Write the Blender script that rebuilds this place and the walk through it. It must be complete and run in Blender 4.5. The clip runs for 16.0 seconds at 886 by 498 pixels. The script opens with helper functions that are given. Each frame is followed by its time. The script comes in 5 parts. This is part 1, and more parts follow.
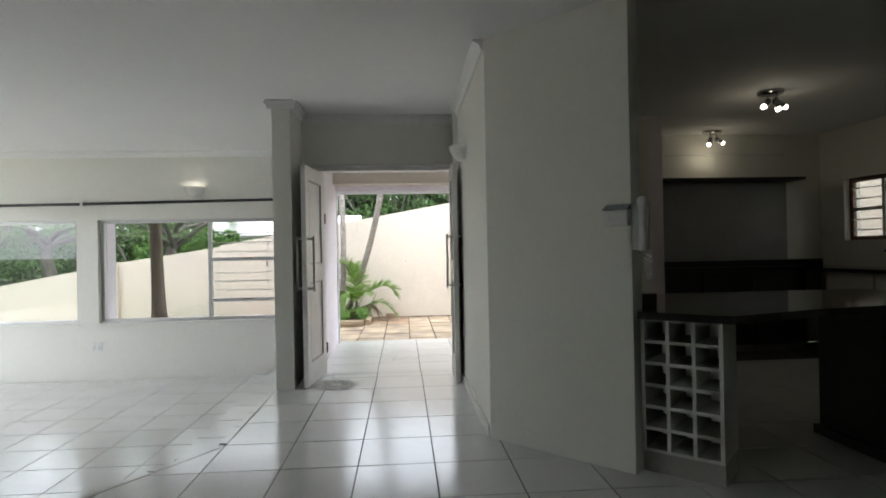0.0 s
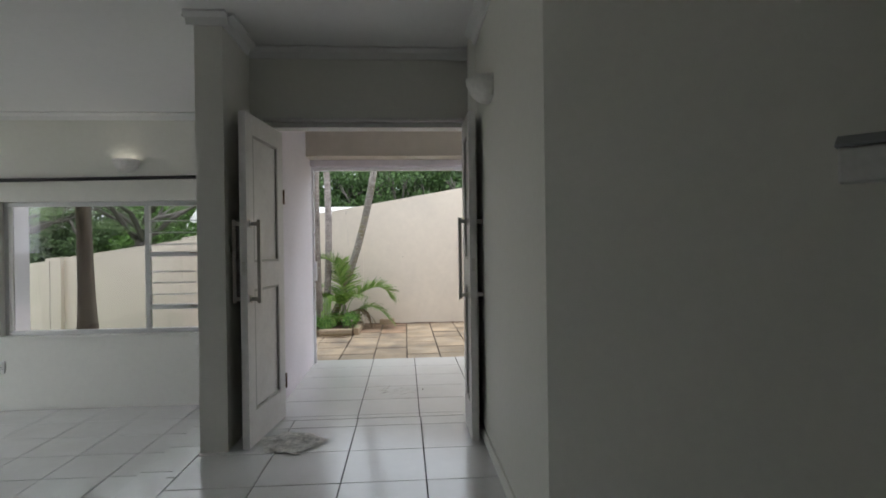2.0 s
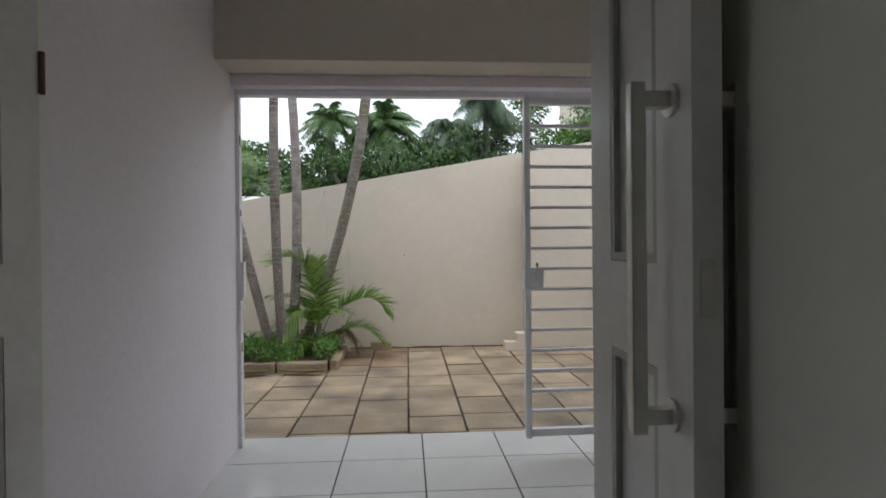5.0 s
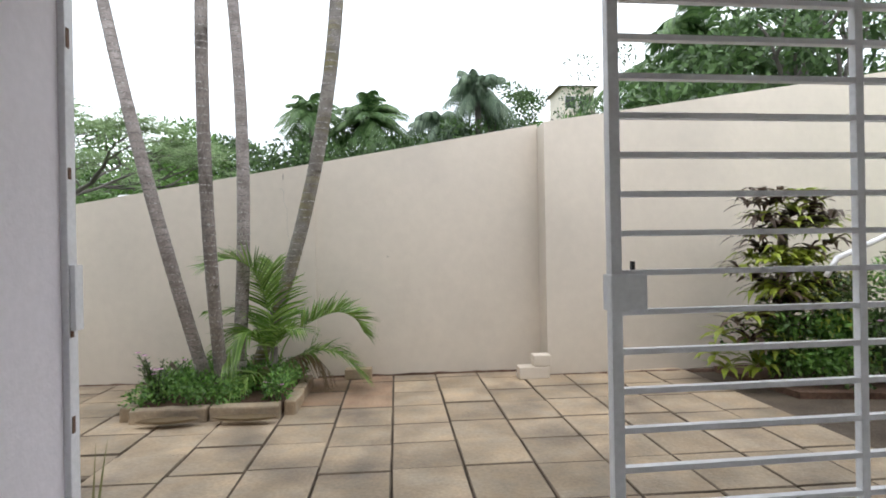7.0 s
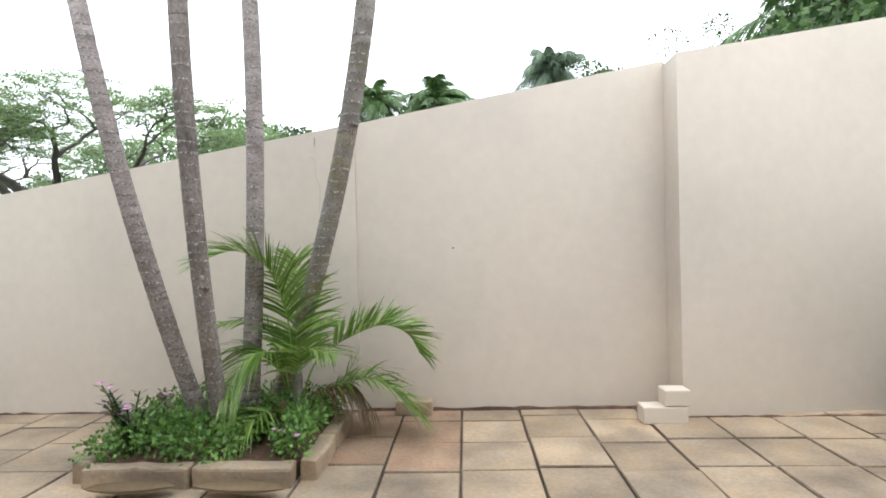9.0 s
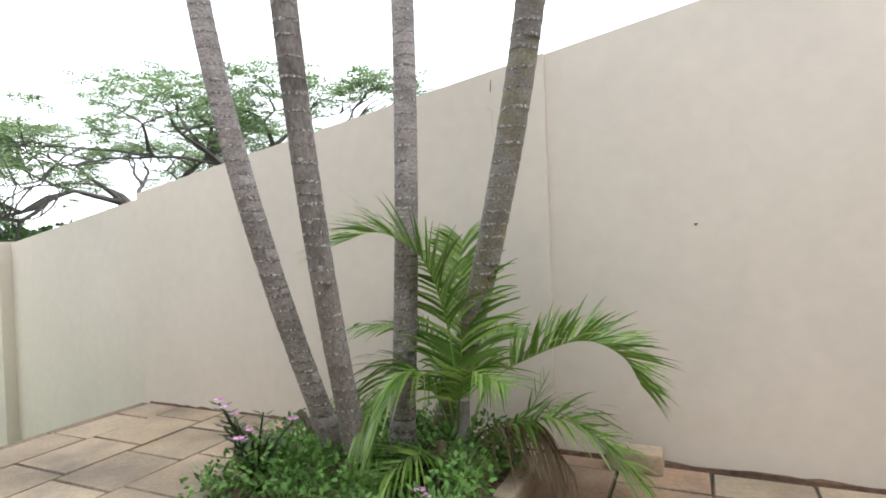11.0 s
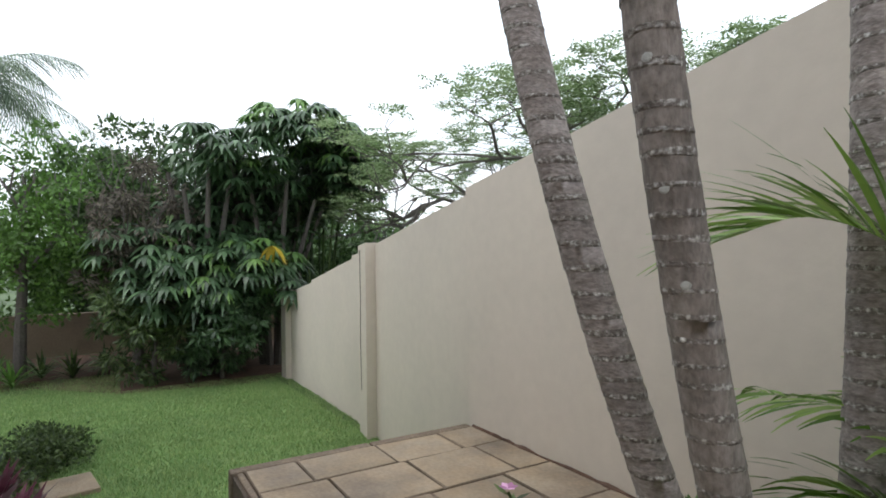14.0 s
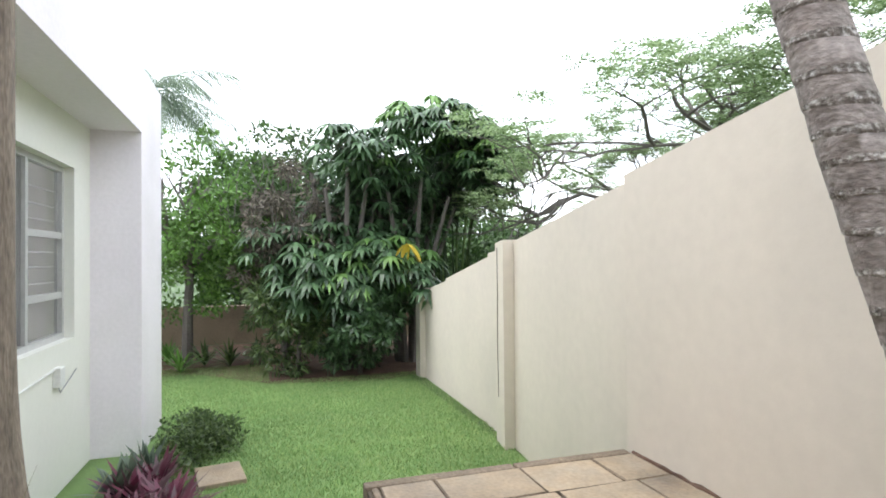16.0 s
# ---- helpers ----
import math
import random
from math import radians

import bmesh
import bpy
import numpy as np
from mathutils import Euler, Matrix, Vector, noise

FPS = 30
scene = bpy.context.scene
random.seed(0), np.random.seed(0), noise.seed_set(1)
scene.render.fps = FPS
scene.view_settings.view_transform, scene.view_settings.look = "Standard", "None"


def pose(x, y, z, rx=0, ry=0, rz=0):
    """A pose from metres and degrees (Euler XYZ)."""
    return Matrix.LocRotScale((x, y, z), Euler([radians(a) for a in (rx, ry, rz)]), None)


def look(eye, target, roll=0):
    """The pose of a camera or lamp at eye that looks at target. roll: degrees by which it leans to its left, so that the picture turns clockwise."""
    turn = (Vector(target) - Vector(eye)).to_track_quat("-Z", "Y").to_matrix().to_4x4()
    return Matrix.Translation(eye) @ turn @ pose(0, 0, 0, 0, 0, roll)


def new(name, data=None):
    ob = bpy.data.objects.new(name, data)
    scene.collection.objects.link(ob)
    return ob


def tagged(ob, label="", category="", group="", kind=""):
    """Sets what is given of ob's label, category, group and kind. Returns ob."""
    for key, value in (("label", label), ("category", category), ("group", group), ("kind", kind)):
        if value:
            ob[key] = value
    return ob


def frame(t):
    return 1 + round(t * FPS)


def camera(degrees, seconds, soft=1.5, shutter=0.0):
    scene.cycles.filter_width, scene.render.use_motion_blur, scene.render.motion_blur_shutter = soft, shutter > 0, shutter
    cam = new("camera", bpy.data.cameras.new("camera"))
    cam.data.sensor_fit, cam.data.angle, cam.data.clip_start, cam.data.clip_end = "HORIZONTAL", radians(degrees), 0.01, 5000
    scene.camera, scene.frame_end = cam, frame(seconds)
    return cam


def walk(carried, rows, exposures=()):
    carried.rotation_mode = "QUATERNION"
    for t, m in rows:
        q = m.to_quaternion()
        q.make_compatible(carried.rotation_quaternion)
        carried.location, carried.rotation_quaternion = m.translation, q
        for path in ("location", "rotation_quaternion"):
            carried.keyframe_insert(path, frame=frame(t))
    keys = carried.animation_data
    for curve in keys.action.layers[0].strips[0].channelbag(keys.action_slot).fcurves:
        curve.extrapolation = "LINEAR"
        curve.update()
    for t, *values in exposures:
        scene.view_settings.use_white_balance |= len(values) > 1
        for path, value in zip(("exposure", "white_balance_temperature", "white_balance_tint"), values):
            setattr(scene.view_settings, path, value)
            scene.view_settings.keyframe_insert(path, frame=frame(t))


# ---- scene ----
cam = camera(76.3, 16.0, soft=1.8)
PATH = [
    (0, (0.295, 0.299, 1.214), (0.434, 2.294, 1.221), -1.1),
    (0.5, (0.283, 0.684, 1.208), (0.422, 2.679, 1.211), -1.1),
    (1, (0.318, 1.11, 1.208), (0.452, 3.106, 1.209), -1.1),
    (1.5, (0.327, 1.562, 1.2), (0.458, 3.558, 1.2), -1.0),
    (2, (0.355, 2.022, 1.192), (0.49, 4.018, 1.185), -0.8),
    (2.5, (0.357, 2.511, 1.217), (0.487, 4.507, 1.201), -0.5),
    (3, (0.344, 2.981, 1.221), (0.478, 4.977, 1.201), -0.4),
    (3.5, (0.338, 3.455, 1.233), (0.47, 5.45, 1.209), -0.1),
    (3.7, (0.329, 3.622, 1.223), (0.457, 5.618, 1.191), -0.1),
    (5.8, (0.393, 5.290, 1.125), (0.526, 7.286, 1.123), -0.9),
    (6, (0.395, 5.43, 1.13), (0.53, 7.426, 1.128), -1.0),
    (6.5, (0.397, 5.797, 1.117), (0.543, 7.791, 1.118), -0.9),
    (7, (0.405, 6.164, 1.088), (0.571, 8.157, 1.089), -1.0),
    (7.5, (0.399, 6.547, 1.101), (0.567, 8.54, 1.1), -0.9),
    (8, (0.421, 6.884, 1.126), (0.527, 8.881, 1.111), -1.1),
    (8.2, (0.399, 7.015, 1.109), (0.5, 9.012, 1.099), -1.1),
    (10.3, (0.427, 8.348, 0.998), (-0.212, 10.243, 0.965), -1.9),
    (10.5, (0.393, 8.434, 1.008), (-0.314, 10.305, 0.967), -2.0),
    (11, (0.328, 8.65, 1.001), (-0.493, 10.473, 0.968), -2.0),
    (11.5, (0.229, 8.85, 0.998), (-0.739, 10.6, 0.973), -1.9),
    (12, (0.127, 9.015, 1.011), (-1.053, 10.63, 0.995), -1.9),
    (12.5, (0.003, 9.163, 0.991), (-1.33, 10.653, 0.993), -1.6),
    (13, (-0.111, 9.278, 0.983), (-1.572, 10.643, 0.994), -1.3),
    (13.5, (-0.209, 9.395, 0.98), (-1.804, 10.6, 1.003), -0.9),
    (14, (-0.282, 9.455, 0.972), (-2.001, 10.477, 1.0), -0.8),
    (14.5, (-0.337, 9.483, 0.977), (-2.13, 10.369, 1.004), -0.6),
    (15, (-0.389, 9.487, 0.976), (-2.239, 10.246, 1.007), -0.4),
    (15.5, (-0.516, 9.521, 0.971), (-2.403, 10.184, 1.003), -0.5),
    (16, (-0.642, 9.535, 0.969), (-2.549, 10.139, 0.997), -0.5),
]
EXPOSURE = [(0.0, 1.33), (1.5, 0.68), (2.5, 0.3), (3.5, -0.06), (5.8, -0.2), (6.5, 0.05), (7.5, 0.38), (8.0, 0.55), (10.5, 0.55), (11.5, 0.28), (12.0, 0.07), (12.5, -0.2), (13.0, -0.3), (13.5, -0.3), (14.5, 0.12), (15.0, 0.29), (16.0, 0.74)]
walk(cam, [(t, look(eye, target, roll)) for t, eye, target, roll in PATH], EXPOSURE)

# ---- world and sun: bright overcast sky ----
world = bpy.data.worlds.new("overcast_sky")
scene.world = world
world.use_nodes = True
wn, wl = world.node_tree.nodes, world.node_tree.links
wn.clear()
sky = wn.new("ShaderNodeTexSky")
sky.sky_type, sky.sun_disc = "NISHITA", False
sky.sun_elevation, sky.sun_rotation = radians(58), radians(200)
sky.air_density, sky.dust_density = 1.0, 4.0
wcoord = wn.new("ShaderNodeTexCoord")
cloud = wn.new("ShaderNodeTexNoise")
cloud.inputs["Scale"].default_value, cloud.inputs["Detail"].default_value = 2.2, 5.0
cloud_ramp = wn.new("ShaderNodeValToRGB")
cloud_ramp.color_ramp.elements[0].position, cloud_ramp.color_ramp.elements[0].color = 0.35, (10.6, 11.6, 12.9, 1)
cloud_ramp.color_ramp.elements[1].position, cloud_ramp.color_ramp.elements[1].color = 0.65, (13.6, 14.1, 14.9, 1)
cloud_mix = wn.new("ShaderNodeMix")
cloud_mix.data_type = "RGBA"
cloud_mix.inputs[0].default_value = 0.88
wback = wn.new("ShaderNodeBackground")
wback.inputs["Strength"].default_value = 0.15
wout = wn.new("ShaderNodeOutputWorld")
wl.new(wcoord.outputs["Generated"], cloud.inputs["Vector"])
wl.new(cloud.outputs["Fac"], cloud_ramp.inputs["Fac"])
wl.new(sky.outputs["Color"], cloud_mix.inputs[6])
wl.new(cloud_ramp.outputs["Color"], cloud_mix.inputs[7])
wl.new(cloud_mix.outputs[2], wback.inputs["Color"])
wl.new(wback.outputs["Background"], wout.inputs["Surface"])

sun_data = bpy.data.lights.new("sun", "SUN")
sun_data.energy, sun_data.angle, sun_data.color = 0.8, radians(25), (1.0, 0.97, 0.93)
sun = new("sun", sun_data)
sun.matrix_world = look((2, 4, 20), (0, 10, 0))


# ---- materials ----
def material(name, base, rough=0.6, metal=0.0, big=(1.5, 0.08), fine=(40.0, 0.06), bump=(60.0, 0.1), tint=None,
             per_object=0.0, per_island=0.0, translucent=0.0, stain=None, stretch=(1, 1, 1), spec=0.5, coat=0.0):
    """A surface with colour variation at two scales, fine relief and, where asked, variation from piece to piece."""
    m = bpy.data.materials.new(name)
    m.use_nodes = True
    n, l = m.node_tree.nodes, m.node_tree.links
    n.clear()
    out, bsdf = n.new("ShaderNodeOutputMaterial"), n.new("ShaderNodeBsdfPrincipled")
    geo, mapping = n.new("ShaderNodeNewGeometry"), n.new("ShaderNodeMapping")
    mapping.inputs["Scale"].default_value = stretch
    l.new(geo.outputs["Position"], mapping.inputs["Vector"])

    def noise_at(scale, detail=4.0):
        node = n.new("ShaderNodeTexNoise")
        node.inputs["Scale"].default_value, node.inputs["Detail"].default_value = scale, detail
        l.new(mapping.outputs["Vector"], node.inputs["Vector"])
        return node.outputs["Fac"]

    def spread(value, low, high, a=0.3, b=0.7):
        node = n.new("ShaderNodeMapRange")
        node.inputs["From Min"].default_value, node.inputs["From Max"].default_value = a, b
        node.inputs["To Min"].default_value, node.inputs["To Max"].default_value = low, high
        l.new(value, node.inputs["Value"])
        return node.outputs["Result"]

    def times(a, b):
        node = n.new("ShaderNodeMath")
        node.operation = "MULTIPLY"
        l.new(a, node.inputs[0])
        l.new(b, node.inputs[1])
        return node.outputs[0]

    gain = times(spread(noise_at(big[0]), 1 - big[1], 1 + big[1]), spread(noise_at(fine[0]), 1 - fine[1], 1 + fine[1]))
    if per_object:
        info = n.new("ShaderNodeObjectInfo")
        gain = times(gain, spread(info.outputs["Random"], 1 - per_object, 1 + per_object, 0, 1))
    if per_island:
        gain = times(gain, spread(geo.outputs["Random Per Island"], 1 - per_island, 1 + per_island, 0, 1))
    colour = n.new("ShaderNodeRGB")
    colour.outputs[0].default_value = (*base, 1)
    tone = colour.outputs[0]
    if tint:
        mix = n.new("ShaderNodeMix")
        mix.data_type = "RGBA"
        mix.inputs[7].default_value = (*tint, 1)
        l.new(tone, mix.inputs[6])
        source = geo.outputs["Random Per Island"] if per_island else noise_at(big[0] * 2.3)
        l.new(spread(source, 0, 1, 0.35, 0.75), mix.inputs[0])
        tone = mix.outputs[2]
    if stain:
        scale, amount, shade = stain
        mix = n.new("ShaderNodeMix")
        mix.data_type = "RGBA"
        mix.inputs[7].default_value = (*shade, 1)
        l.new(tone, mix.inputs[6])
        l.new(spread(noise_at(scale, 7.0), 0, amount, 0.48, 0.72), mix.inputs[0])
        tone = mix.outputs[2]
    scaled = n.new("ShaderNodeVectorMath")
    scaled.operation = "SCALE"
    l.new(tone, scaled.inputs[0])
    l.new(gain, scaled.inputs["Scale"])
    l.new(scaled.outputs[0], bsdf.inputs["Base Color"])
    bsdf.inputs["Metallic"].default_value = metal
    bsdf.inputs["Specular IOR Level"].default_value = spec
    bsdf.inputs["Coat Weight"].default_value = coat
    l.new(spread(noise_at(big[0] * 4), max(0.02, rough * 0.85), min(1, rough * 1.15)), bsdf.inputs["Roughness"])
    if bump:
        relief = n.new("ShaderNodeBump")
        relief.inputs["Strength"].default_value, relief.inputs["Distance"].default_value = bump[1], 0.01
        l.new(noise_at(bump[0], 6.0), relief.inputs["Height"])
        l.new(relief.outputs["Normal"], bsdf.inputs["Normal"])
    shader = bsdf.outputs["BSDF"]
    if translucent:
        through_leaf, blend = n.new("ShaderNodeBsdfTranslucent"), n.new("ShaderNodeMixShader")
        blend.inputs["Fac"].default_value = translucent
        l.new(scaled.outputs[0], through_leaf.inputs["Color"])
        l.new(shader, blend.inputs[1])
        l.new(through_leaf.outputs[0], blend.inputs[2])
        shader = blend.outputs[0]
    l.new(shader, out.inputs["Surface"])
    return m


def glow(name, colour, strength):
    m = bpy.data.materials.new(name)
    m.use_nodes = True
    b = m.node_tree.nodes["Principled BSDF"]
    b.inputs["Emission Color"].default_value, b.inputs["Emission Strength"].default_value = (*colour, 1), strength
    return m


def glass_material():
    m = bpy.data.materials.new("window_glass")
    m.use_nodes = True
    b = m.node_tree.nodes["Principled BSDF"]
    b.inputs["Transmission Weight"].default_value, b.inputs["Roughness"].default_value = 1.0, 0.0
    b.inputs["IOR"].default_value = 1.45
    return m


WALL = material("white_wall_paint", (0.79, 0.785, 0.725), 0.55, big=(0.7, 0.025), fine=(25, 0.015), bump=(90, 0.06))
CEIL = material("white_ceiling_paint", (0.8, 0.8, 0.79), 0.8, big=(0.6, 0.02), fine=(18, 0.01), bump=(60, 0.04))
HOUSE = material("white_outside_paint", (0.84, 0.785, 0.835), 0.75, big=(0.8, 0.04), fine=(30, 0.03), bump=(70, 0.15), stain=(1.3, 0.18, (0.55, 0.53, 0.5)))
PLASTER = material("cream_wall_plaster", (0.67, 0.60, 0.515), 0.85, big=(0.55, 0.06), fine=(14, 0.025), bump=(35, 0.09),
                   stain=(0.9, 0.5, (0.55, 0.5, 0.44)))
# Brown plaster of the lawn's end wall, with its shade mixed into the colour.
SHADEWALL = material("brown_plaster_with_shade", (0.3, 0.235, 0.17), 0.9, big=(0.8, 0.15), fine=(30, 0.08), bump=(40, 0.3), stain=(1.6, 0.7, (0.14, 0.11, 0.085)))
TILE = material("white_floor_tile", (0.74, 0.74, 0.73), 0.16, big=(1.2, 0.02), fine=(14, 0.02), bump=(8, 0.012), per_object=0.025, stain=(3.5, 0.12, (0.5, 0.48, 0.45)))
GROUT = material("dark_grout", (0.05, 0.047, 0.045), 0.9)
SLAB = material("sandstone_slab", (0.385, 0.29, 0.195), 0.8, big=(3.0, 0.22), fine=(55, 0.12), bump=(45, 0.5), per_object=0.17,
                tint=(0.34, 0.28, 0.21), stain=(1.7, 0.95, (0.155, 0.125, 0.1)))
REDSLAB = material("earth_stained_slab", (0.3, 0.19, 0.125), 0.85, big=(3.0, 0.25), fine=(55, 0.14), bump=(45, 0.6), per_object=0.12, tint=(0.34, 0.245, 0.17), stain=(2.6, 0.8, (0.17, 0.12, 0.085)))
RIM = material("dark_weathered_stone_rim", (0.17, 0.13, 0.095), 0.9, big=(4, 0.3), fine=(60, 0.25), bump=(50, 0.6), stain=(5, 0.7, (0.26, 0.2, 0.14)))
JOINT = material("dark_earth_joint", (0.09, 0.068, 0.05), 0.95, big=(4, 0.3), fine=(60, 0.2), bump=(40, 0.6))
SOIL = material("brown_soil", (0.12, 0.07, 0.048), 0.95, big=(3, 0.3), fine=(40, 0.3), bump=(25, 0.9))
LAWN = material("lawn_turf", (0.14, 0.24, 0.075), 0.9, big=(1.1, 0.12), fine=(70, 0.12), bump=(120, 0.6), tint=(0.2, 0.3, 0.1))
BLADE = material("grass_blade", (0.21, 0.365, 0.125), 0.7, per_island=0.2, tint=(0.33, 0.42, 0.175), translucent=0.4, bump=None)
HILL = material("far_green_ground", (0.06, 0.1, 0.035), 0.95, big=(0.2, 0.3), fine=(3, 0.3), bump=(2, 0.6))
DOORPAINT = material("white_door_paint", (0.74, 0.72, 0.7), 0.4, big=(2.5, 0.04), fine=(30, 0.04), bump=(45, 0.1), stain=(6, 0.25, (0.5, 0.47, 0.43)))
GATEPAINT = material("grey_white_gate_paint", (0.87, 0.87, 0.9), 0.35, big=(4, 0.04), fine=(60, 0.05), bump=(50, 0.1), stain=(9, 0.14, (0.45, 0.42, 0.42)))
HANDLEPAINT = material("brushed_aluminium", (0.62, 0.6, 0.56), 0.35, metal=0.7, bump=(80, 0.05))
WINFRAME = material("aluminium_window_frame", (0.6, 0.6, 0.59), 0.4, metal=0.4, bump=(60, 0.05))
DARKMETAL = material("black_metal", (0.03, 0.03, 0.032), 0.45, bump=(50, 0.05))
RUST = material("rusty_hinge", (0.16, 0.09, 0.06), 0.8, bump=(60, 0.4))
GRANITE = material("black_granite", (0.025, 0.025, 0.027), 0.08, big=(30, 0.3), fine=(220, 0.5), bump=None)
BLACK = material("black_laminate", (0.012, 0.012, 0.013), 0.35, bump=(50, 0.03))
MELAMINE = material("white_melamine", (0.72, 0.72, 0.69), 0.35, big=(3, 0.03), fine=(30, 0.02), bump=(50, 0.03))
KICK = material("grey_kick_tile", (0.4, 0.39, 0.36), 0.4, bump=(30, 0.1))
PLASTIC = material("white_plastic", (0.74, 0.74, 0.72), 0.35, bump=(60, 0.03))
GREYPLASTIC = material("grey_plastic", (0.3, 0.31, 0.34), 0.4, bump=(60, 0.03))
PORCELAIN = material("white_plaster_lamp", (0.8, 0.79, 0.76), 0.6, bump=(40, 0.05))
CHROME = material("chrome", (0.6, 0.6, 0.6), 0.15, metal=1.0, bump=None)
BULB = glow("warm_bulb", (1.0, 0.93, 0.78), 3.0)
SOFTBULB = glow("dim_bulb", (1.0, 0.95, 0.85), 6.0)
NEWSPRINT = material("printed_newspaper", (0.66, 0.64, 0.6), 0.9, big=(14, 0.25), fine=(160, 0.4), bump=(30, 0.3), stain=(40, 0.7, (0.2, 0.19, 0.18)))
LICHEN = material("grey_lichen", (0.42, 0.42, 0.4), 0.9, bump=(60, 0.5))
GLASS = glass_material()
SPLASH = material("grey_splashback", (0.3, 0.3, 0.3), 0.4, bump=(20, 0.05))
PALMBARK = material("ringed_palm_bark", (0.275, 0.235, 0.22), 0.9, big=(7, 0.2), fine=(70, 0.3), bump=(60, 0.6), tint=(0.36, 0.32, 0.305),
                    stain=(6, 0.5, (0.15, 0.125, 0.11)), stretch=(1, 1, 1.6))
RINGSCAR = material("flecked_ring_scar", (0.19, 0.165, 0.15), 0.95, big=(6, 0.2), fine=(120, 0.3), bump=(120, 0.8), stain=(95, 1.0, (0.66, 0.64, 0.62)))
MOSSBARK = material("mossy_palm_bark", (0.19, 0.17, 0.15), 0.9, big=(5, 0.2), fine=(90, 0.25), bump=(90, 0.5), tint=(0.3, 0.28, 0.26),
                    stain=(4.5, 0.75, (0.2, 0.17, 0.04)), stretch=(1, 1, 1.3))
STREAKBARK = material("dark_stained_palm_bark", (0.235, 0.2, 0.18), 0.9, big=(5, 0.2), fine=(90, 0.28), bump=(90, 0.55), tint=(0.3, 0.265, 0.245),
                      stain=(7, 0.95, (0.07, 0.058, 0.05)), stretch=(1, 1, 0.5))
BARK = material("furrowed_tree_bark", (0.21, 0.17, 0.135), 0.95, big=(6, 0.2), fine=(45, 0.3), bump=(30, 1.0), stretch=(3, 3, 0.5), stain=(9, 0.6, (0.1, 0.08, 0.065)))
LIMB = material("grey_limb_bark", (0.13, 0.115, 0.105), 0.95, big=(4, 0.2), fine=(40, 0.2), bump=(30, 0.5))


def leaf(name, base, tint, rough=0.45, spread_=0.3, see=0.25):
    return material(name, base, rough, big=(2, 0.12), fine=(30, 0.08), bump=None, per_island=spread_, tint=tint, translucent=see)


PALMLEAF = leaf("young_palm_leaf", (0.12, 0.24, 0.035), (0.22, 0.33, 0.08), 0.35)
PALMDARK = leaf("dark_palm_leaf", (0.075, 0.15, 0.05), (0.12, 0.2, 0.07), 0.45)
DRYLEAF = leaf("dry_palm_leaf", (0.23, 0.17, 0.1), (0.14, 0.1, 0.065), 0.8)
COVER = leaf("groundcover_leaf", (0.1, 0.22, 0.05), (0.16, 0.31, 0.07), 0.5)
SHRUB = leaf("shrub_leaf", (0.06, 0.1, 0.035), (0.1, 0.15, 0.05), 0.5)
FERNY = leaf("feathery_tree_leaf", (0.2, 0.3, 0.13), (0.3, 0.39, 0.21), 0.6, see=0.45)
BROAD = leaf("glossy_umbrella_leaf", (0.05, 0.1, 0.045), (0.09, 0.16, 0.075), 0.36, see=0.2)
FRESH = leaf("fresh_umbrella_leaf", (0.11, 0.22, 0.06), (0.16, 0.28, 0.08), 0.4)
FOREST = leaf("mixed_tree_leaf", (0.05, 0.1, 0.03), (0.09, 0.16, 0.05), 0.5)
BUSH = leaf("bright_bush_leaf", (0.08, 0.17, 0.03), (0.12, 0.24, 0.05), 0.5)
DEAD = leaf("withered_leaf", (0.1, 0.088, 0.068), (0.17, 0.15, 0.12), 0.9)
YELLOW = leaf("yellowed_leaf", (0.6, 0.45, 0.04), (0.5, 0.36, 0.05), 0.5)
BLUEPALM = leaf("grey_green_palm_leaf", (0.12, 0.18, 0.12), (0.17, 0.23, 0.15), 0.5)
PURPLE = leaf("purple_strap_leaf", (0.2, 0.045, 0.085), (0.1, 0.05, 0.06), 0.35)
GREYLEAF = leaf("grey_green_strap_leaf", (0.09, 0.13, 0.09), (0.13, 0.17, 0.12), 0.4)
CROTON = leaf("yellow_green_strap_leaf", (0.42, 0.45, 0.05), (0.2, 0.28, 0.05), 0.35)
DARKSTRAP = leaf("dark_bronze_strap_leaf", (0.07, 0.055, 0.035), (0.1, 0.06, 0.045), 0.4)
PINK = leaf("pink_petal", (0.6, 0.25, 0.5), (0.7, 0.4, 0.62), 0.6)
STRAW = leaf("dry_grass_blade", (0.3, 0.28, 0.14), (0.2, 0.24, 0.09), 0.7)


# ---- mesh helpers ----
def link(name, mesh, mat, parent=None, label="", smooth=False):
    ob = new(name, mesh)
    if mat and not mesh.materials:
        mesh.materials.append(mat)
    if smooth:
        mesh.polygons.foreach_set("use_smooth", [True] * len(mesh.polygons))
    if parent:
        ob.parent = parent
    return tagged(ob, label)


def part(name, bm, mat, parent=None, label="", smooth=False):
    mesh = bpy.data.meshes.new(name)
    bmesh.ops.recalc_face_normals(bm, faces=bm.faces)
    bm.to_mesh(mesh)
    bm.free()
    return link(name, mesh, mat, parent, label, smooth)


def empty(name, at=(0, 0, 0), label="", category="", group="", kind=""):
    ob = new(name)
    ob.matrix_basis = Matrix.Translation(at) if not isinstance(at, Matrix) else at
    ob.empty_display_size = 0.1
    return tagged(ob, label, category, group, kind)


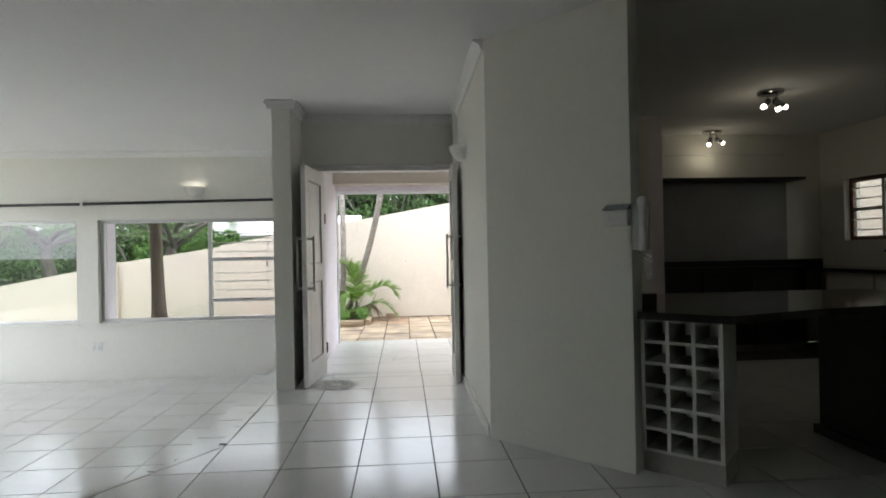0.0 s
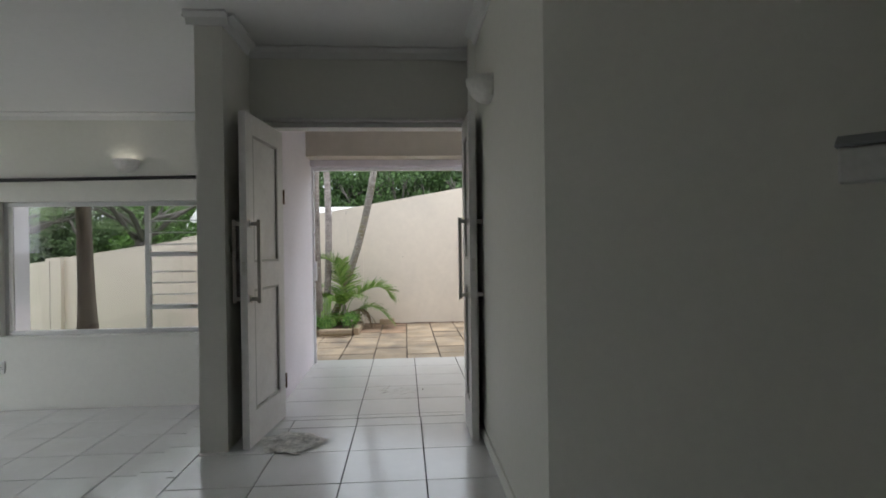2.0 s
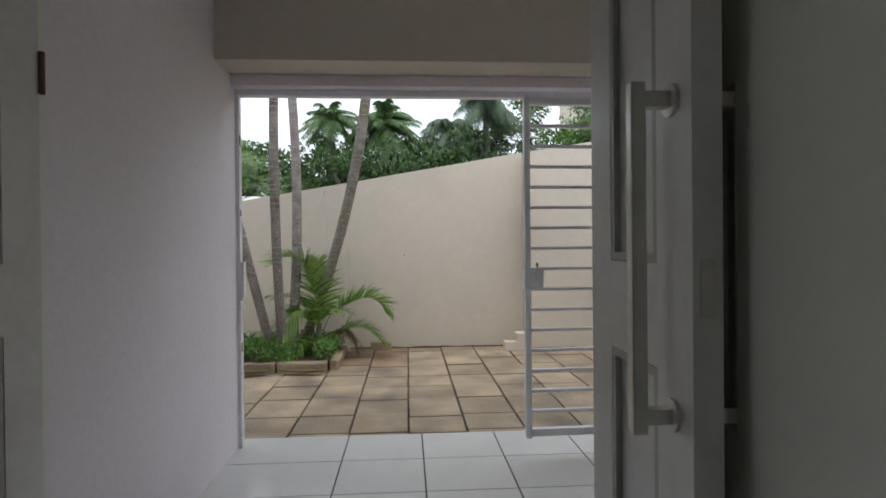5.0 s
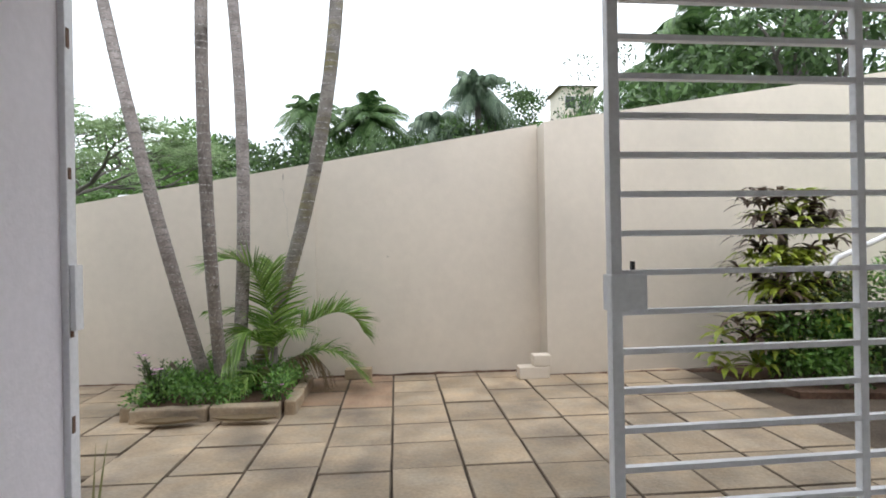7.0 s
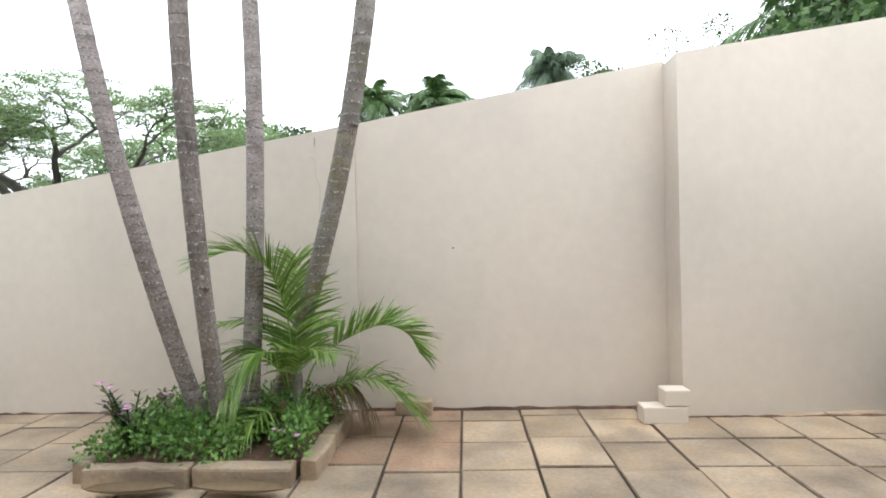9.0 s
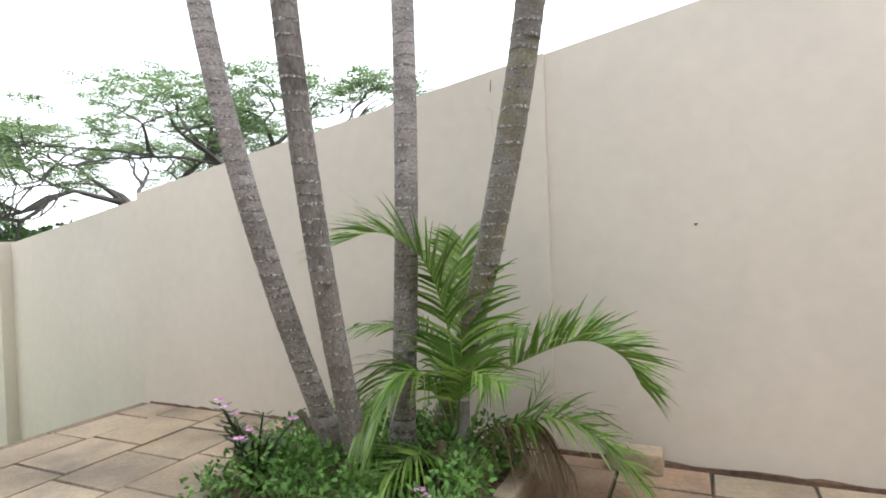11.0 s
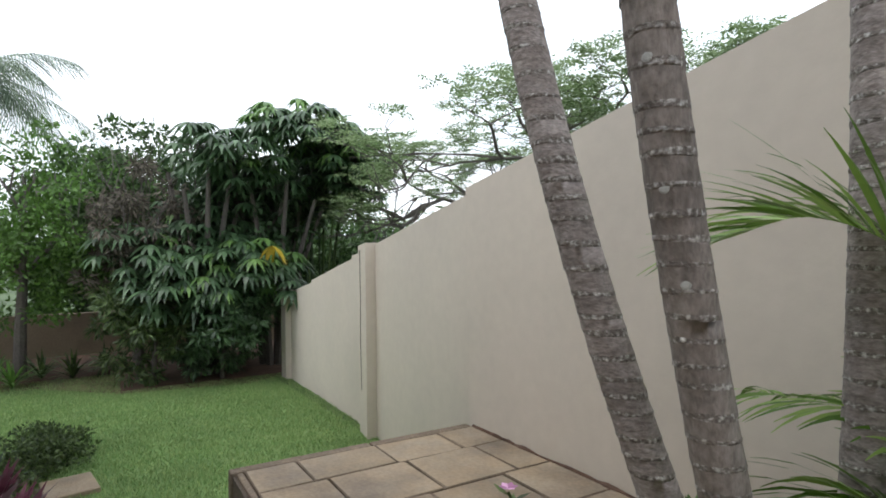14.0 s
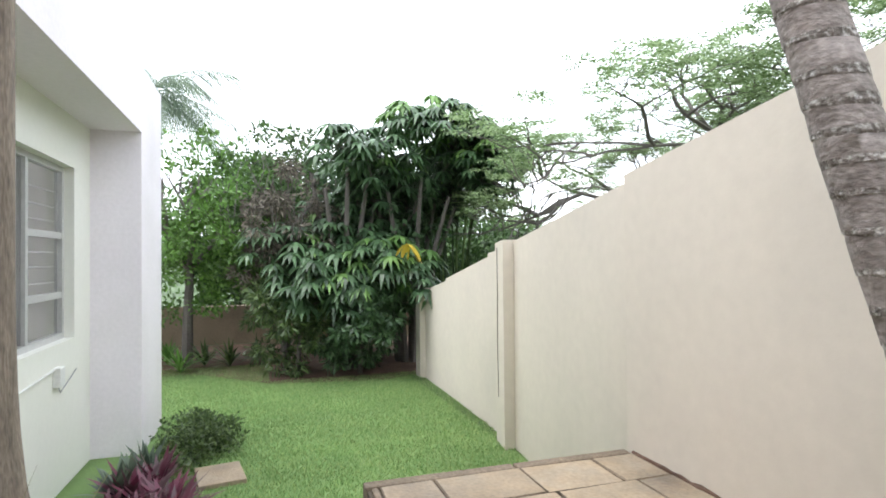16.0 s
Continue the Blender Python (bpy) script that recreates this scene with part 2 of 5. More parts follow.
def box(x0, y0, z0, x1, y1, z1, bm=None, bevel=0.0, turn=None):
    bm = bm or bmesh.new()
    made = bmesh.ops.create_cube(bm, size=1)["verts"]
    for v in made:
        v.co = Vector((x0 + (v.co.x + 0.5) * (x1 - x0), y0 + (v.co.y + 0.5) * (y1 - y0), z0 + (v.co.z + 0.5) * (z1 - z0)))
        if turn:
            v.co = turn @ v.co
    if bevel:
        edges = list({e for v in made for e in v.link_edges})
        bmesh.ops.bevel(bm, geom=edges, offset=bevel, segments=2, affect="EDGES", profile=0.6)
    return bm


def prism(poly, z0, z1, bm=None):
    bm = bm or bmesh.new()
    low = [bm.verts.new((x, y, z0)) for x, y in poly]
    top = [bm.verts.new((x, y, z1)) for x, y in poly]
    bm.faces.new(low[::-1])
    bm.faces.new(top)
    for i in range(len(poly)):
        j = (i + 1) % len(poly)
        bm.faces.new((low[i], low[j], top[j], top[i]))
    return bm


def tube(points, radii, sides=8, bm=None, cap=True):
    bm = bm or bmesh.new()
    points = [Vector(p) for p in points]
    rings, side = [], None
    for i, p in enumerate(points):
        ahead = (points[min(i + 1, len(points) - 1)] - points[max(i - 1, 0)]).normalized()
        if side is None:
            side = ahead.orthogonal().normalized()
        side = (side - ahead * side.dot(ahead)).normalized()
        other = ahead.cross(side)
        r = radii[i] if isinstance(radii, (list, tuple)) else radii
        rings.append([bm.verts.new(p + r * (math.cos(a) * side + math.sin(a) * other)) for a in [2 * math.pi * k / sides for k in range(sides)]])
    for a, b in zip(rings, rings[1:]):
        for k in range(sides):
            bm.faces.new((a[k], a[(k + 1) % sides], b[(k + 1) % sides], b[k]))
    if cap:
        bm.faces.new(rings[0][::-1])
        bm.faces.new(rings[-1])
    return bm


def lathe(profile, sides=24, bm=None, arc=2 * math.pi):
    """Turns (radius, height) pairs round z."""
    bm = bm or bmesh.new()
    closed = arc > 6.28
    count = sides if closed else sides + 1
    rings = [[bm.verts.new((r * math.cos(arc * k / sides), r * math.sin(arc * k / sides), z)) for k in range(count)] for r, z in profile]
    for a, b in zip(rings, rings[1:]):
        for k in range(sides):
            bm.faces.new((a[k], a[(k + 1) % count], b[(k + 1) % count], b[k]))
    bmesh.ops.remove_doubles(bm, verts=bm.verts, dist=1e-5)
    return bm


def moved(bm, m):
    bmesh.ops.transform(bm, matrix=m, verts=bm.verts)
    return bm


class Leaves:
    """Collects many small leaf faces for one mesh."""

    def __init__(self):
        self.v, self.f = [], []

    def strip(self, spine, widths, side):
        """A leaf blade along a spine of points, as wide as widths, spread along side."""
        start = len(self.v)
        for p, w in zip(spine, widths):
            self.v.append(p - side * w)
            self.v.append(p + side * w)
        for i in range(len(spine) - 1):
            a = start + 2 * i
            self.f.append((a, a + 1, a + 3, a + 2))

    def blade(self, base, way, length, width, droop=0.3, steps=3, roll=0.0):
        way = way.normalized()
        side = way.cross(Vector((0, 0, 1)))
        side = side.normalized() if side.length > 1e-3 else Vector((1, 0, 0))
        if roll:
            side = Matrix.Rotation(roll, 3, way) @ side
        spine, widths = [], []
        for i in range(steps + 1):
            s = i / steps
            spine.append(base + way * length * s + Vector((0, 0, -droop * length * s * s)))
            widths.append(width * 0.5 * (0.25 + 1.5 * s if s < 0.5 else max(0.04, 2 * (1 - s))))
        self.strip(spine, widths, side)

    def quad(self, at, way, up, length, width):
        start = len(self.v)
        side = way.cross(up).normalized() * width * 0.5
        self.v += [at, at + way * length * 0.5 - side, at + way * length, at + way * length * 0.5 + side]
        self.f.append((start, start + 1, start + 2, start + 3))

    def done(self, name, mat, parent=None, label=""):
        mesh = bpy.data.meshes.new(name)
        mesh.from_pydata([tuple(p) for p in self.v], [], self.f)
        return link(name, mesh, mat, parent, label)


RNG = random.Random(7)


def rand_dir(up=-1.0):
    while True:
        v = Vector((RNG.uniform(-1, 1), RNG.uniform(-1, 1), RNG.uniform(up, 1)))
        if 0.1 < v.length < 1:
            return v.normalized()


def frond(leaves, stems, base, heading, lift, length, droop, leaflet, width, count=22, bare=0.2, hang=0.25, vee=0.5):
    """A feather palm leaf: an arching midrib with leaflets on both sides."""
    way = Vector((math.cos(heading) * math.cos(lift), math.sin(heading) * math.cos(lift), math.sin(lift)))
    spine = []
    for i in range(9):
        s = i / 8
        spine.append(base + way * length * s + Vector((math.cos(heading), math.sin(heading), 0)) * droop * length * 0.25 * s * s + Vector((0, 0, -droop * length * s ** 2.2)))
    tube(spine, [0.011 * (1 - 0.8 * i / 8) * (0.6 + length * 0.4) for i in range(9)], 4, stems, cap=False)
    for k in range(count):
        s = bare + (1 - bare) * (k + 0.5) / count
        i = min(7, int(s * 8))
        u = s * 8 - i
        at = spine[i].lerp(spine[i + 1], u)
        ahead = (spine[i + 1] - spine[i]).normalized()
        across = ahead.cross(Vector((0, 0, 1)))
        across = across.normalized() if across.length > 1e-3 else Vector((-math.sin(heading), math.cos(heading), 0))
        upward = across.cross(ahead).normalized()
        size = leaflet * (0.55 + 0.45 * math.sin(math.pi * min(1, 0.15 + s * 0.85))) * RNG.uniform(0.85, 1.1)
        for sign in (-1, 1):
            out = (across * sign * 0.85 + ahead * (0.55 + 0.5 * s) + upward * vee * RNG.uniform(0.5, 1.0)).normalized()
            tip = [at + out * size * q + Vector((0, 0, -hang * size * q * q)) for q in (0, 0.35, 0.7, 1.0)]
            leaves.strip(tip, [width * 0.4, width * 0.5, width * 0.35, 0.0015], (ahead + upward * 0.25 * RNG.uniform(-1, 1)).normalized())


def cluster(leaves, centre, radius, count, length, width, flat=0.7, hang=0.0):
    """A clump of small leaves, denser at its skin."""
    for _ in range(count):
        d = rand_dir()
        r = RNG.random() ** 0.45
        at = centre + Vector((d.x * radius * r, d.y * radius * r, d.z * radius * flat * r))
        way = (d + rand_dir() * 0.8 + Vector((0, 0, -hang))).normalized()
        leaves.quad(at, way, rand_dir(), length * RNG.uniform(0.7, 1.3), width * RNG.uniform(0.7, 1.3))


def branches(bm, base, way, length, radius, depth, tips, spread_=0.6, rise=0.15, shrink=0.72, kids=(2, 3)):
    """Forking limbs; the ends are gathered in tips."""
    points, p, d = [base], base.copy(), way.normalized()
    for _ in range(4):
        d = (d + rand_dir() * 0.22 + Vector((0, 0, rise * 0.4))).normalized()
        p = p + d * length / 4
        points.append(p.copy())
    tube(points, [radius * (1 - 0.1 * i) for i in range(5)], 6 if radius > 0.03 else 4, bm, cap=False)
    if depth == 0:
        tips.append((p, d))
        return
    tips.append((p, d)) if depth <= 1 else None
    for _ in range(RNG.randint(*kids)):
        turn = (d + rand_dir() * spread_ + Vector((0, 0, rise))).normalized()
        branches(bm, p, turn, length * shrink * RNG.uniform(0.8, 1.15), radius * 0.62, depth - 1, tips, spread_, rise, shrink, kids)


# ---- the house: walls, ceiling, beams ----
CEILING = 2.58


def structure(name, bm, mat, label, category="wall"):
    return tagged(part(name, bm, mat, None, label), "", category, "", "structure")


def wall_along_x(x0, x1, y0, y1, z0, z1, holes=()):
    """A wall with openings (xa, xb, za, zb) cut right through it."""
    bm, x = bmesh.new(), x0
    for xa, xb, za, zb in sorted(holes):
        box(x, y0, z0, xa, y1, z1, bm)
        if za > z0:
            box(xa, y0, z0, xb, y1, za, bm)
        if zb < z1:
            box(xa, y0, zb, xb, y1, z1, bm)
        x = xb
    return box(x, y0, z0, x1, y1, z1, bm)


LIV = -0.37
WIN = [(-5.78, -3.92, 0.36, 1.70), (-3.66, -1.25, 0.36, 1.70)]
door_wall = structure("wall_door", wall_along_x(-0.70, 2.85, 6.0, 6.2, 0.0, CEILING, [(-0.56, 1.16, 0.0, 2.07)]), WALL, "off-white painted wall round the double entrance door")
structure("wall_stub", box(-0.86, 5.42, LIV, -0.70, 6.2, CEILING), WALL, "off-white painted wall end beside the entrance")
structure("wall_porch_left", box(-0.86, 6.2, -0.8, -0.60, 8.02, CEILING), HOUSE, "white plastered porch side wall")
structure("wall_living_window", wall_along_x(-6.4, -0.86, 7.9, 8.1, -0.8, CEILING, WIN), WALL, "white painted wall with two wide windows")
# This end wall is unseen; its wide opening is added to let skylight in.
wl_bm = bmesh.new()
for a in ((-6.6, -3.0, -0.8, -6.4, 2.7, CEILING), (-6.6, 7.3, -0.8, -6.4, 8.1, CEILING), (-6.6, 2.7, 2.4, -6.4, 7.3, CEILING), (-6.6, 2.7, -0.8, -6.4, 7.3, LIV)):
    box(*a, wl_bm)
structure("wall_living_left", wl_bm, WALL, "unseen white end wall with an opening added to light the living room")
structure("wall_back", wall_along_x(-6.6, 5.7, -3.2, -3.0, -0.8, CEILING), WALL, "plain white back wall")
structure("wall_diagonal", prism([(0.835, 3.92), (1.51, 3.235), (1.60, 3.325), (1.10, 4.1), (1.10, 5.999), (0.95, 5.999), (0.95, 5.862), (0.80, 5.862), (0.80, 5.74), (0.835, 5.70)], 0.0, CEILING), WALL, "off-white angled wall between hall and kitchen")
# The gap past the kitchen corner is out of view, added to brighten the porch.
pw = box(2.85, 6.0, -0.2, 3.0, 7.22, CEILING)
box(2.85, 7.88, -0.2, 3.0, 8.02, CEILING, pw)
box(2.85, 7.22, 2.1, 3.0, 7.88, CEILING, pw)
structure("wall_porch_right", pw, HOUSE, "white plastered porch side wall with an unseen gap added for light")
structure("wall_kitchen_back", box(3.0, 7.0, 0.0, 5.5, 7.2, CEILING), WALL, "off-white kitchen back wall")
kw = bmesh.new()
for a in ((5.5, -3.0, -0.1, 5.7, 4.9, CEILING), (5.5, 6.62, -0.1, 5.7, 7.2, CEILING), (5.5, 4.9, -0.1, 5.7, 6.62, 1.25), (5.5, 4.9, 1.97, 5.7, 6.62, CEILING)):
    box(*a, kw)
structure("wall_kitchen_right", kw, WALL, "off-white kitchen wall with a window")
structure("wall_outside_kitchen", box(6.6, 3.0, -0.5, 6.8, 9.5, 3.2), PLASTER, "shaded cream wall outside the kitchen window")
structure("ceiling", box(-6.6, -3.2, CEILING, 5.7, 8.28, CEILING + 0.06), CEIL, "plain white plastered ceiling", "ceiling")
structure("roof_slab", box(-6.75, -3.4, CEILING + 0.065, 5.9, 8.5, CEILING + 0.12), HOUSE, "white plastered flat roof edge", "roof")
structure("roof_corner", box(-7.2, 7.6, CEILING + 0.065, -6.75, 8.5, CEILING + 0.12), HOUSE, "white plastered flat roof edge", "roof")
structure("beam_porch", box(-0.60, 7.62, 2.10, 2.85, 8.02, CEILING), PLASTER, "cream plastered beam over the porch gate", "beam")
structure("beam_facade", box(-7.2, 8.1, 2.1, -0.80, 8.5, CEILING + 0.064), HOUSE, "white plastered beam over the windows", "beam")
structure("column_corner", box(-7.2, 8.1, -0.9, -6.2, 8.5, 2.1), HOUSE, "white plastered corner column with a hairline crack", "column")
structure("column_middle", box(-3.76, 8.101, -0.9, -3.645, 8.33, 2.1), HOUSE, "white plastered fin beside the wide window", "column")
structure("wall_end", box(-7.2, 7.6, -0.9, -6.6, 8.1, CEILING + 0.064), HOUSE, "white plastered house end wall")


def cornice(a, b, inward, size=0.07):
    """A cove along the top of a wall from a to b."""
    bm = bmesh.new()
    a, b, n = Vector((*a, CEILING - 0.001)), Vector((*b, CEILING - 0.001)), Vector((*inward, 0)).normalized()
    prof = [(0.002, 0), (size, 0), (size, -0.012), (size * 0.45, -size * 0.45), (0.014, -size), (0.002, -size)]
    ends = [[bm.verts.new(p + n * u + Vector((0, 0, w))) for u, w in prof] for p in (a, b)]
    for i in range(len(prof)):
        j = (i + 1) % len(prof)
        bm.faces.new((ends[0][i], ends[0][j], ends[1][j], ends[1][i]))
    bm.faces.new(ends[0])
    bm.faces.new(ends[1][::-1])
    structure("trim", bm, CEIL, "white plaster ceiling cornice", "cornice")


for a, b, n in (((-0.70, 6.0), (0.835, 6.0), (0, -1)), ((0.835, 3.92), (0.835, 5.69), (-1, 0)), ((-0.70, 5.40), (-0.70, 5.93), (1, 0)), ((-0.90, 5.42), (-0.66, 5.42), (0, -1)),
                ((-0.86, 5.42), (-0.86, 7.9), (-1, 0)), ((-6.4, 7.9), (-0.93, 7.9), (0, -1))):
    cornice(a, b, n)
structure("baseboard", box(0.820, 3.96, 0.0, 0.833, 5.69, 0.075, bevel=0.003), WALL, "white skirting along the hall wall", "skirting")


# ---- floors ----
def tile_mesh(w, d, h=0.01, name="tile"):
    bm = box(-w / 2, -d / 2, -h, w / 2, d / 2, 0)
    mesh = bpy.data.meshes.new(name)
    bm.to_mesh(mesh)
    bm.free()
    return mesh


structure("floor_hall_base", prism([(-0.918, 4.02), (-1.46, 3.17), (-2.25, 1.97), (-2.2, -3.0), (5.5, -3.0), (5.5, 7.0), (3.0, 7.0), (3.0, 6.0), (-0.70, 6.0), (-0.70, 5.42), (-0.918, 5.42)], -0.8, -0.008), GROUT, "dark grout bed of the hall floor", "floor")
structure("floor_porch_base", box(-0.62, 6.0, -0.3, 2.85, 8.12, -0.0085), GROUT, "dark grout bed of the porch floor", "floor")
structure("floor_living_base", box(-6.4, -3.0, -0.9, -0.86, 7.9, LIV - 0.008), GROUT, "dark grout bed of the living room floor", "floor")


# ---- ground outside ----
def ground_height(x, y):
    if y < 8.05 and x > -6.9:
        return -1.1
    if x > -1.0:
        near = -0.2
    else:
        near = -0.2 - 0.5 * min(1, max(0, (-1.2 - x) / 3.2)) ** 0.7
    far = max(0.0, math.hypot(x + 2, y - 9) - 16)
    return near - 0.02 * min(4, max(0, -4 - x)) + (0.07 * min(far, 90) if y > 12 else -0.01 * min(far, 90))


def make_ground():
    xs = [-4000, -600, -150, -60, -30, -20] + [-14 + 0.4 * i for i in range(45)] + [5, 7, 10, 15, 30, 60, 150, 600, 4000]
    ys = [-4000, -600, -100, -30, -10, 0, 4] + [7.6, 8.04, 8.06] + [8.3 + 0.3 * i for i in range(14)] + [12.8, 14, 17, 21, 26, 34, 45, 60, 90, 150, 600, 4000]
    v = [(x, y, ground_height(x, y) if abs(x) < 700 and abs(y) < 700 else -0.5) for y in ys for x in xs]
    w = len(xs)
    f = [(j * w + i, j * w + i + 1, (j + 1) * w + i + 1, (j + 1) * w + i) for j in range(len(ys) - 1) for i in range(w - 1)]
    mesh = bpy.data.meshes.new("ground")
    mesh.from_pydata(v, [], f)
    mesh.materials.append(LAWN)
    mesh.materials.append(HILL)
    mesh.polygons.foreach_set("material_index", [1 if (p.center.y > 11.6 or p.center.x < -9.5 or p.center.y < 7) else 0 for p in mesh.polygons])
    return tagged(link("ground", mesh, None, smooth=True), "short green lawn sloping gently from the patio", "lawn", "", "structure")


make_ground()

# Unseen pale slab, added so daylight bounces in through the end wall's opening.
structure("terrace", box(-12.0, -4.0, -1.2, -6.6, 7.4, LIV - 0.03), PLASTER, "unseen pale slab added to bounce light into the living room", "terrace")
PATIO = -0.06
patio = structure("patio_bed", prism([(-3.22, 9.97), (-1.72, 9.97), (-1.60, 9.4), (-1.35, 8.13), (5.2, 8.13), (5.2, 11.42), (-3.22, 11.42)], -0.9, PATIO - 0.02), JOINT, "dark earth bed and edge of the paved patio", "patio")


# ---- boundary wall ----
def sloped_wall(name, tops, y0, y1, base, label):
    """A wall whose top runs through (x, y shift, z) points."""
    bm = bmesh.new()
    rows = [[bm.verts.new(c) for c in ((x, y0 + s, base), (x, y1 + s, base), (x, y1 + s, z), (x, y0 + s, z))] for x, s, z in tops]
    for a, b in zip(rows, rows[1:]):
        for i in range(4):
            bm.faces.new((a[i], a[(i + 1) % 4], b[(i + 1) % 4], b[i]))
    bm.faces.new(rows[0])
    bm.faces.new(rows[-1][::-1])
    return structure(name, bm, PLASTER, label, "boundary wall")


sloped_wall("wall_boundary_patio", [(-3.22, 0, 1.399), (-0.33, 0, 1.89)], 11.37, 11.6, -0.9, "cream plastered boundary wall with a sloping top and a thin crack")
sloped_wall("wall_boundary_middle", [(-0.329, 0, 1.893), (1.75, 0, 2.253)], 11.40, 11.6, -0.3, "cream plastered boundary wall with a sloping top")
sloped_wall("wall_boundary_right", [(1.751, 0, 2.222), (7.5, 0.6, 3.17)], 11.15, 11.6, -0.3, "cream plastered boundary wall set slightly forward")
sloped_wall("wall_boundary_lawn_near", [(-5.20, 0.25, 1.10), (-3.221, 0.03, 1.373)], 11.38, 11.6, -1.2, "pale cream plastered boundary wall beside the lawn")
sloped_wall("wall_pier", [(-5.45, 0.28, 1.09), (-5.201, 0.25, 1.115)], 11.28, 11.62, -1.2, "cream plastered boundary wall pier with a vertical crack")
sloped_wall("wall_boundary_lawn_middle", [(-7.5, 0.36, 0.69), (-5.95, 0.31, 0.965), (-5.949, 0.31, 1.0), (-5.451, 0.28, 1.05)], 11.38, 11.6, -1.2, "pale cream plastered boundary wall beside the lawn")
sloped_wall("wall_boundary_lawn_far", [(-8.55, 0.38, 0.49), (-7.501, 0.36, 0.66)], 11.38, 11.6, -1.2, "pale cream plastered boundary wall beside the lawn")
sloped_wall("wall_pier_far", [(-8.78, 0.38, 0.5), (-8.551, 0.38, 0.52)], 11.30, 11.62, -1.2, "cream plastered boundary wall pier")
sloped_wall("wall_boundary_corner", [(-13.0, 3.0, 0.2), (-8.9, 3.0, 0.42)], 11.38, 11.6, -1.4, "shaded cream plastered boundary wall")
structure("wall_garden_end", box(-13.2, 3.0, -1.6, -13.0, 14.6, 0.0), SHADEWALL, "low brown plastered wall at the lawn's end, shade put into its colour", "boundary wall")

# ---- entrance double door ----
def door_frame():
    top = empty("door_frame", (0, 0, 0), "white painted timber entrance door frame", "door frame", "", "structure")
    part("jamb", box(-0.558, 6.005, 0, -0.548, 6.11, 2.03, bevel=0.003), DOORPAINT, top)
    part("jamb", box(1.12, 6.005, 0, 1.158, 6.11, 2.03, bevel=0.004), DOORPAINT, top)
    part("head", box(-0.555, 5.985, 2.031, 1.158, 6.11, 2.068, bevel=0.004), DOORPAINT, top)
    part("head_moulding", box(-0.60, 5.95, 2.07, 0.94, 5.998, 2.095, bevel=0.006), DOORPAINT, top)


def door_leaf(hinge, angle, mirror, label, w=0.55):
    """A leaf built from its hinge along +x, with panels and pull handles on both faces."""
    top = empty("entrance_door", pose(hinge[0], hinge[1], 0.012, 0, 0, angle), label, "door", "entrance doors")
    h, t = 2.0, 0.042
    s = -1 if mirror else 1
    bm = bmesh.new()
    lo, hi = (-t / 2, t / 2)
    for a in ((0, lo, 0, 0.11, hi, h), (w - 0.11, lo, 0, w, hi, h), (0.11, lo, 0, w - 0.11, hi, 0.2), (0.11, lo, 0.94, w - 0.11, hi, 1.1), (0.11, lo, h - 0.12, w - 0.11, hi, h)):
        box(*a, bm)
    part("leaf_frame", bm, DOORPAINT, top)
    for z0, z1 in ((0.2, 0.94), (1.1, h - 0.12)):
        pm = box(0.112, lo + 0.014, z0 + 0.002, w - 0.112, hi - 0.014, z1 - 0.002)
        panel = part("panel", pm, DOORPAINT, top)
        for f in (lo + 0.007, hi - 0.007):
            mm = bmesh.new()
            for a in ((0.112, z0 + 0.002, 0.126, z1 - 0.002), (w - 0.126, z0 + 0.002, w - 0.112, z1 - 0.002), (0.126, z0 + 0.002, w - 0.126, z0 + 0.016), (0.126, z1 - 0.016, w - 0.126, z1 - 0.002)):
                box(a[0], f - 0.006, a[1], a[2], f + 0.006, a[3], mm)
            part("moulding", mm, RUST if f < 0 and mirror else KICK, panel, "panel moulding darker than the door leaf")
    for f in (-1, 1):
        y = f * 0.075
        bar = box(w - 0.065, y - 0.011, 0.86, w - 0.043, y + 0.011, 1.36, bevel=0.003)
        handle = part("pull_handle", bar, HANDLEPAINT, top, "square grey metal pull handle")
        for z in (0.885, 1.335):
            part("handle_stem", box(w - 0.065, min(y, f * 0.018), z - 0.011, w - 0.043, max(y, f * 0.018), z + 0.011), HANDLEPAINT, handle)
            disc = moved(lathe([(0.0, 0), (0.024, 0), (0.024, 0.006), (0.0, 0.008)], 16), Matrix.Translation((w - 0.054, f * 0.022, z)) @ Matrix.Rotation(-f * math.pi / 2, 4, "X"))
            part("rose", disc, HANDLEPAINT, handle)
    for z in (0.25, 1.55):
        part("hinge", tube([(-0.005, 0.024, z - 0.05), (-0.005, 0.024, z + 0.05)], 0.008, 8), RUST, top)
    part("latch_plate", box(w, -0.01, 1.03, w + 0.002, 0.01, 1.11), HANDLEPAINT, top)
    return top


door_frame()
door_leaf((-0.522, 6.085), -96.2, True, "white painted two-panel entrance door leaf standing open", 0.67)
door_leaf((0.772, 5.838), -90.5, False, "narrow white painted two-panel entrance door leaf standing open beside the wall", 0.42)

# ---- porch gate ----
gate = empty("security_gate", pose(2.565, 7.745, 0.0, 0, 0, 181.8), "white painted steel security gate with horizontal bars, standing ajar", "gate")
GW = 1.57
for x in (0.0, GW - 0.032):
    part("post", box(x, -0.018, 0.10, x + 0.032, 0.018, 1.945, bevel=0.003), GATEPAINT, gate)
part("middle_post", box(0.786, -0.013, 0.15, 0.812, 0.013, 1.895, bevel=0.003), GATEPAINT, gate)
part("top_rail", box(0.032, -0.018, 1.895, GW - 0.032, 0.02, 1.935, bevel=0.003), GATEPAINT, gate)
part("bottom_rail", box(0.032, -0.018, 0.11, GW - 0.032, 0.02, 0.15, bevel=0.003), GATEPAINT, gate)
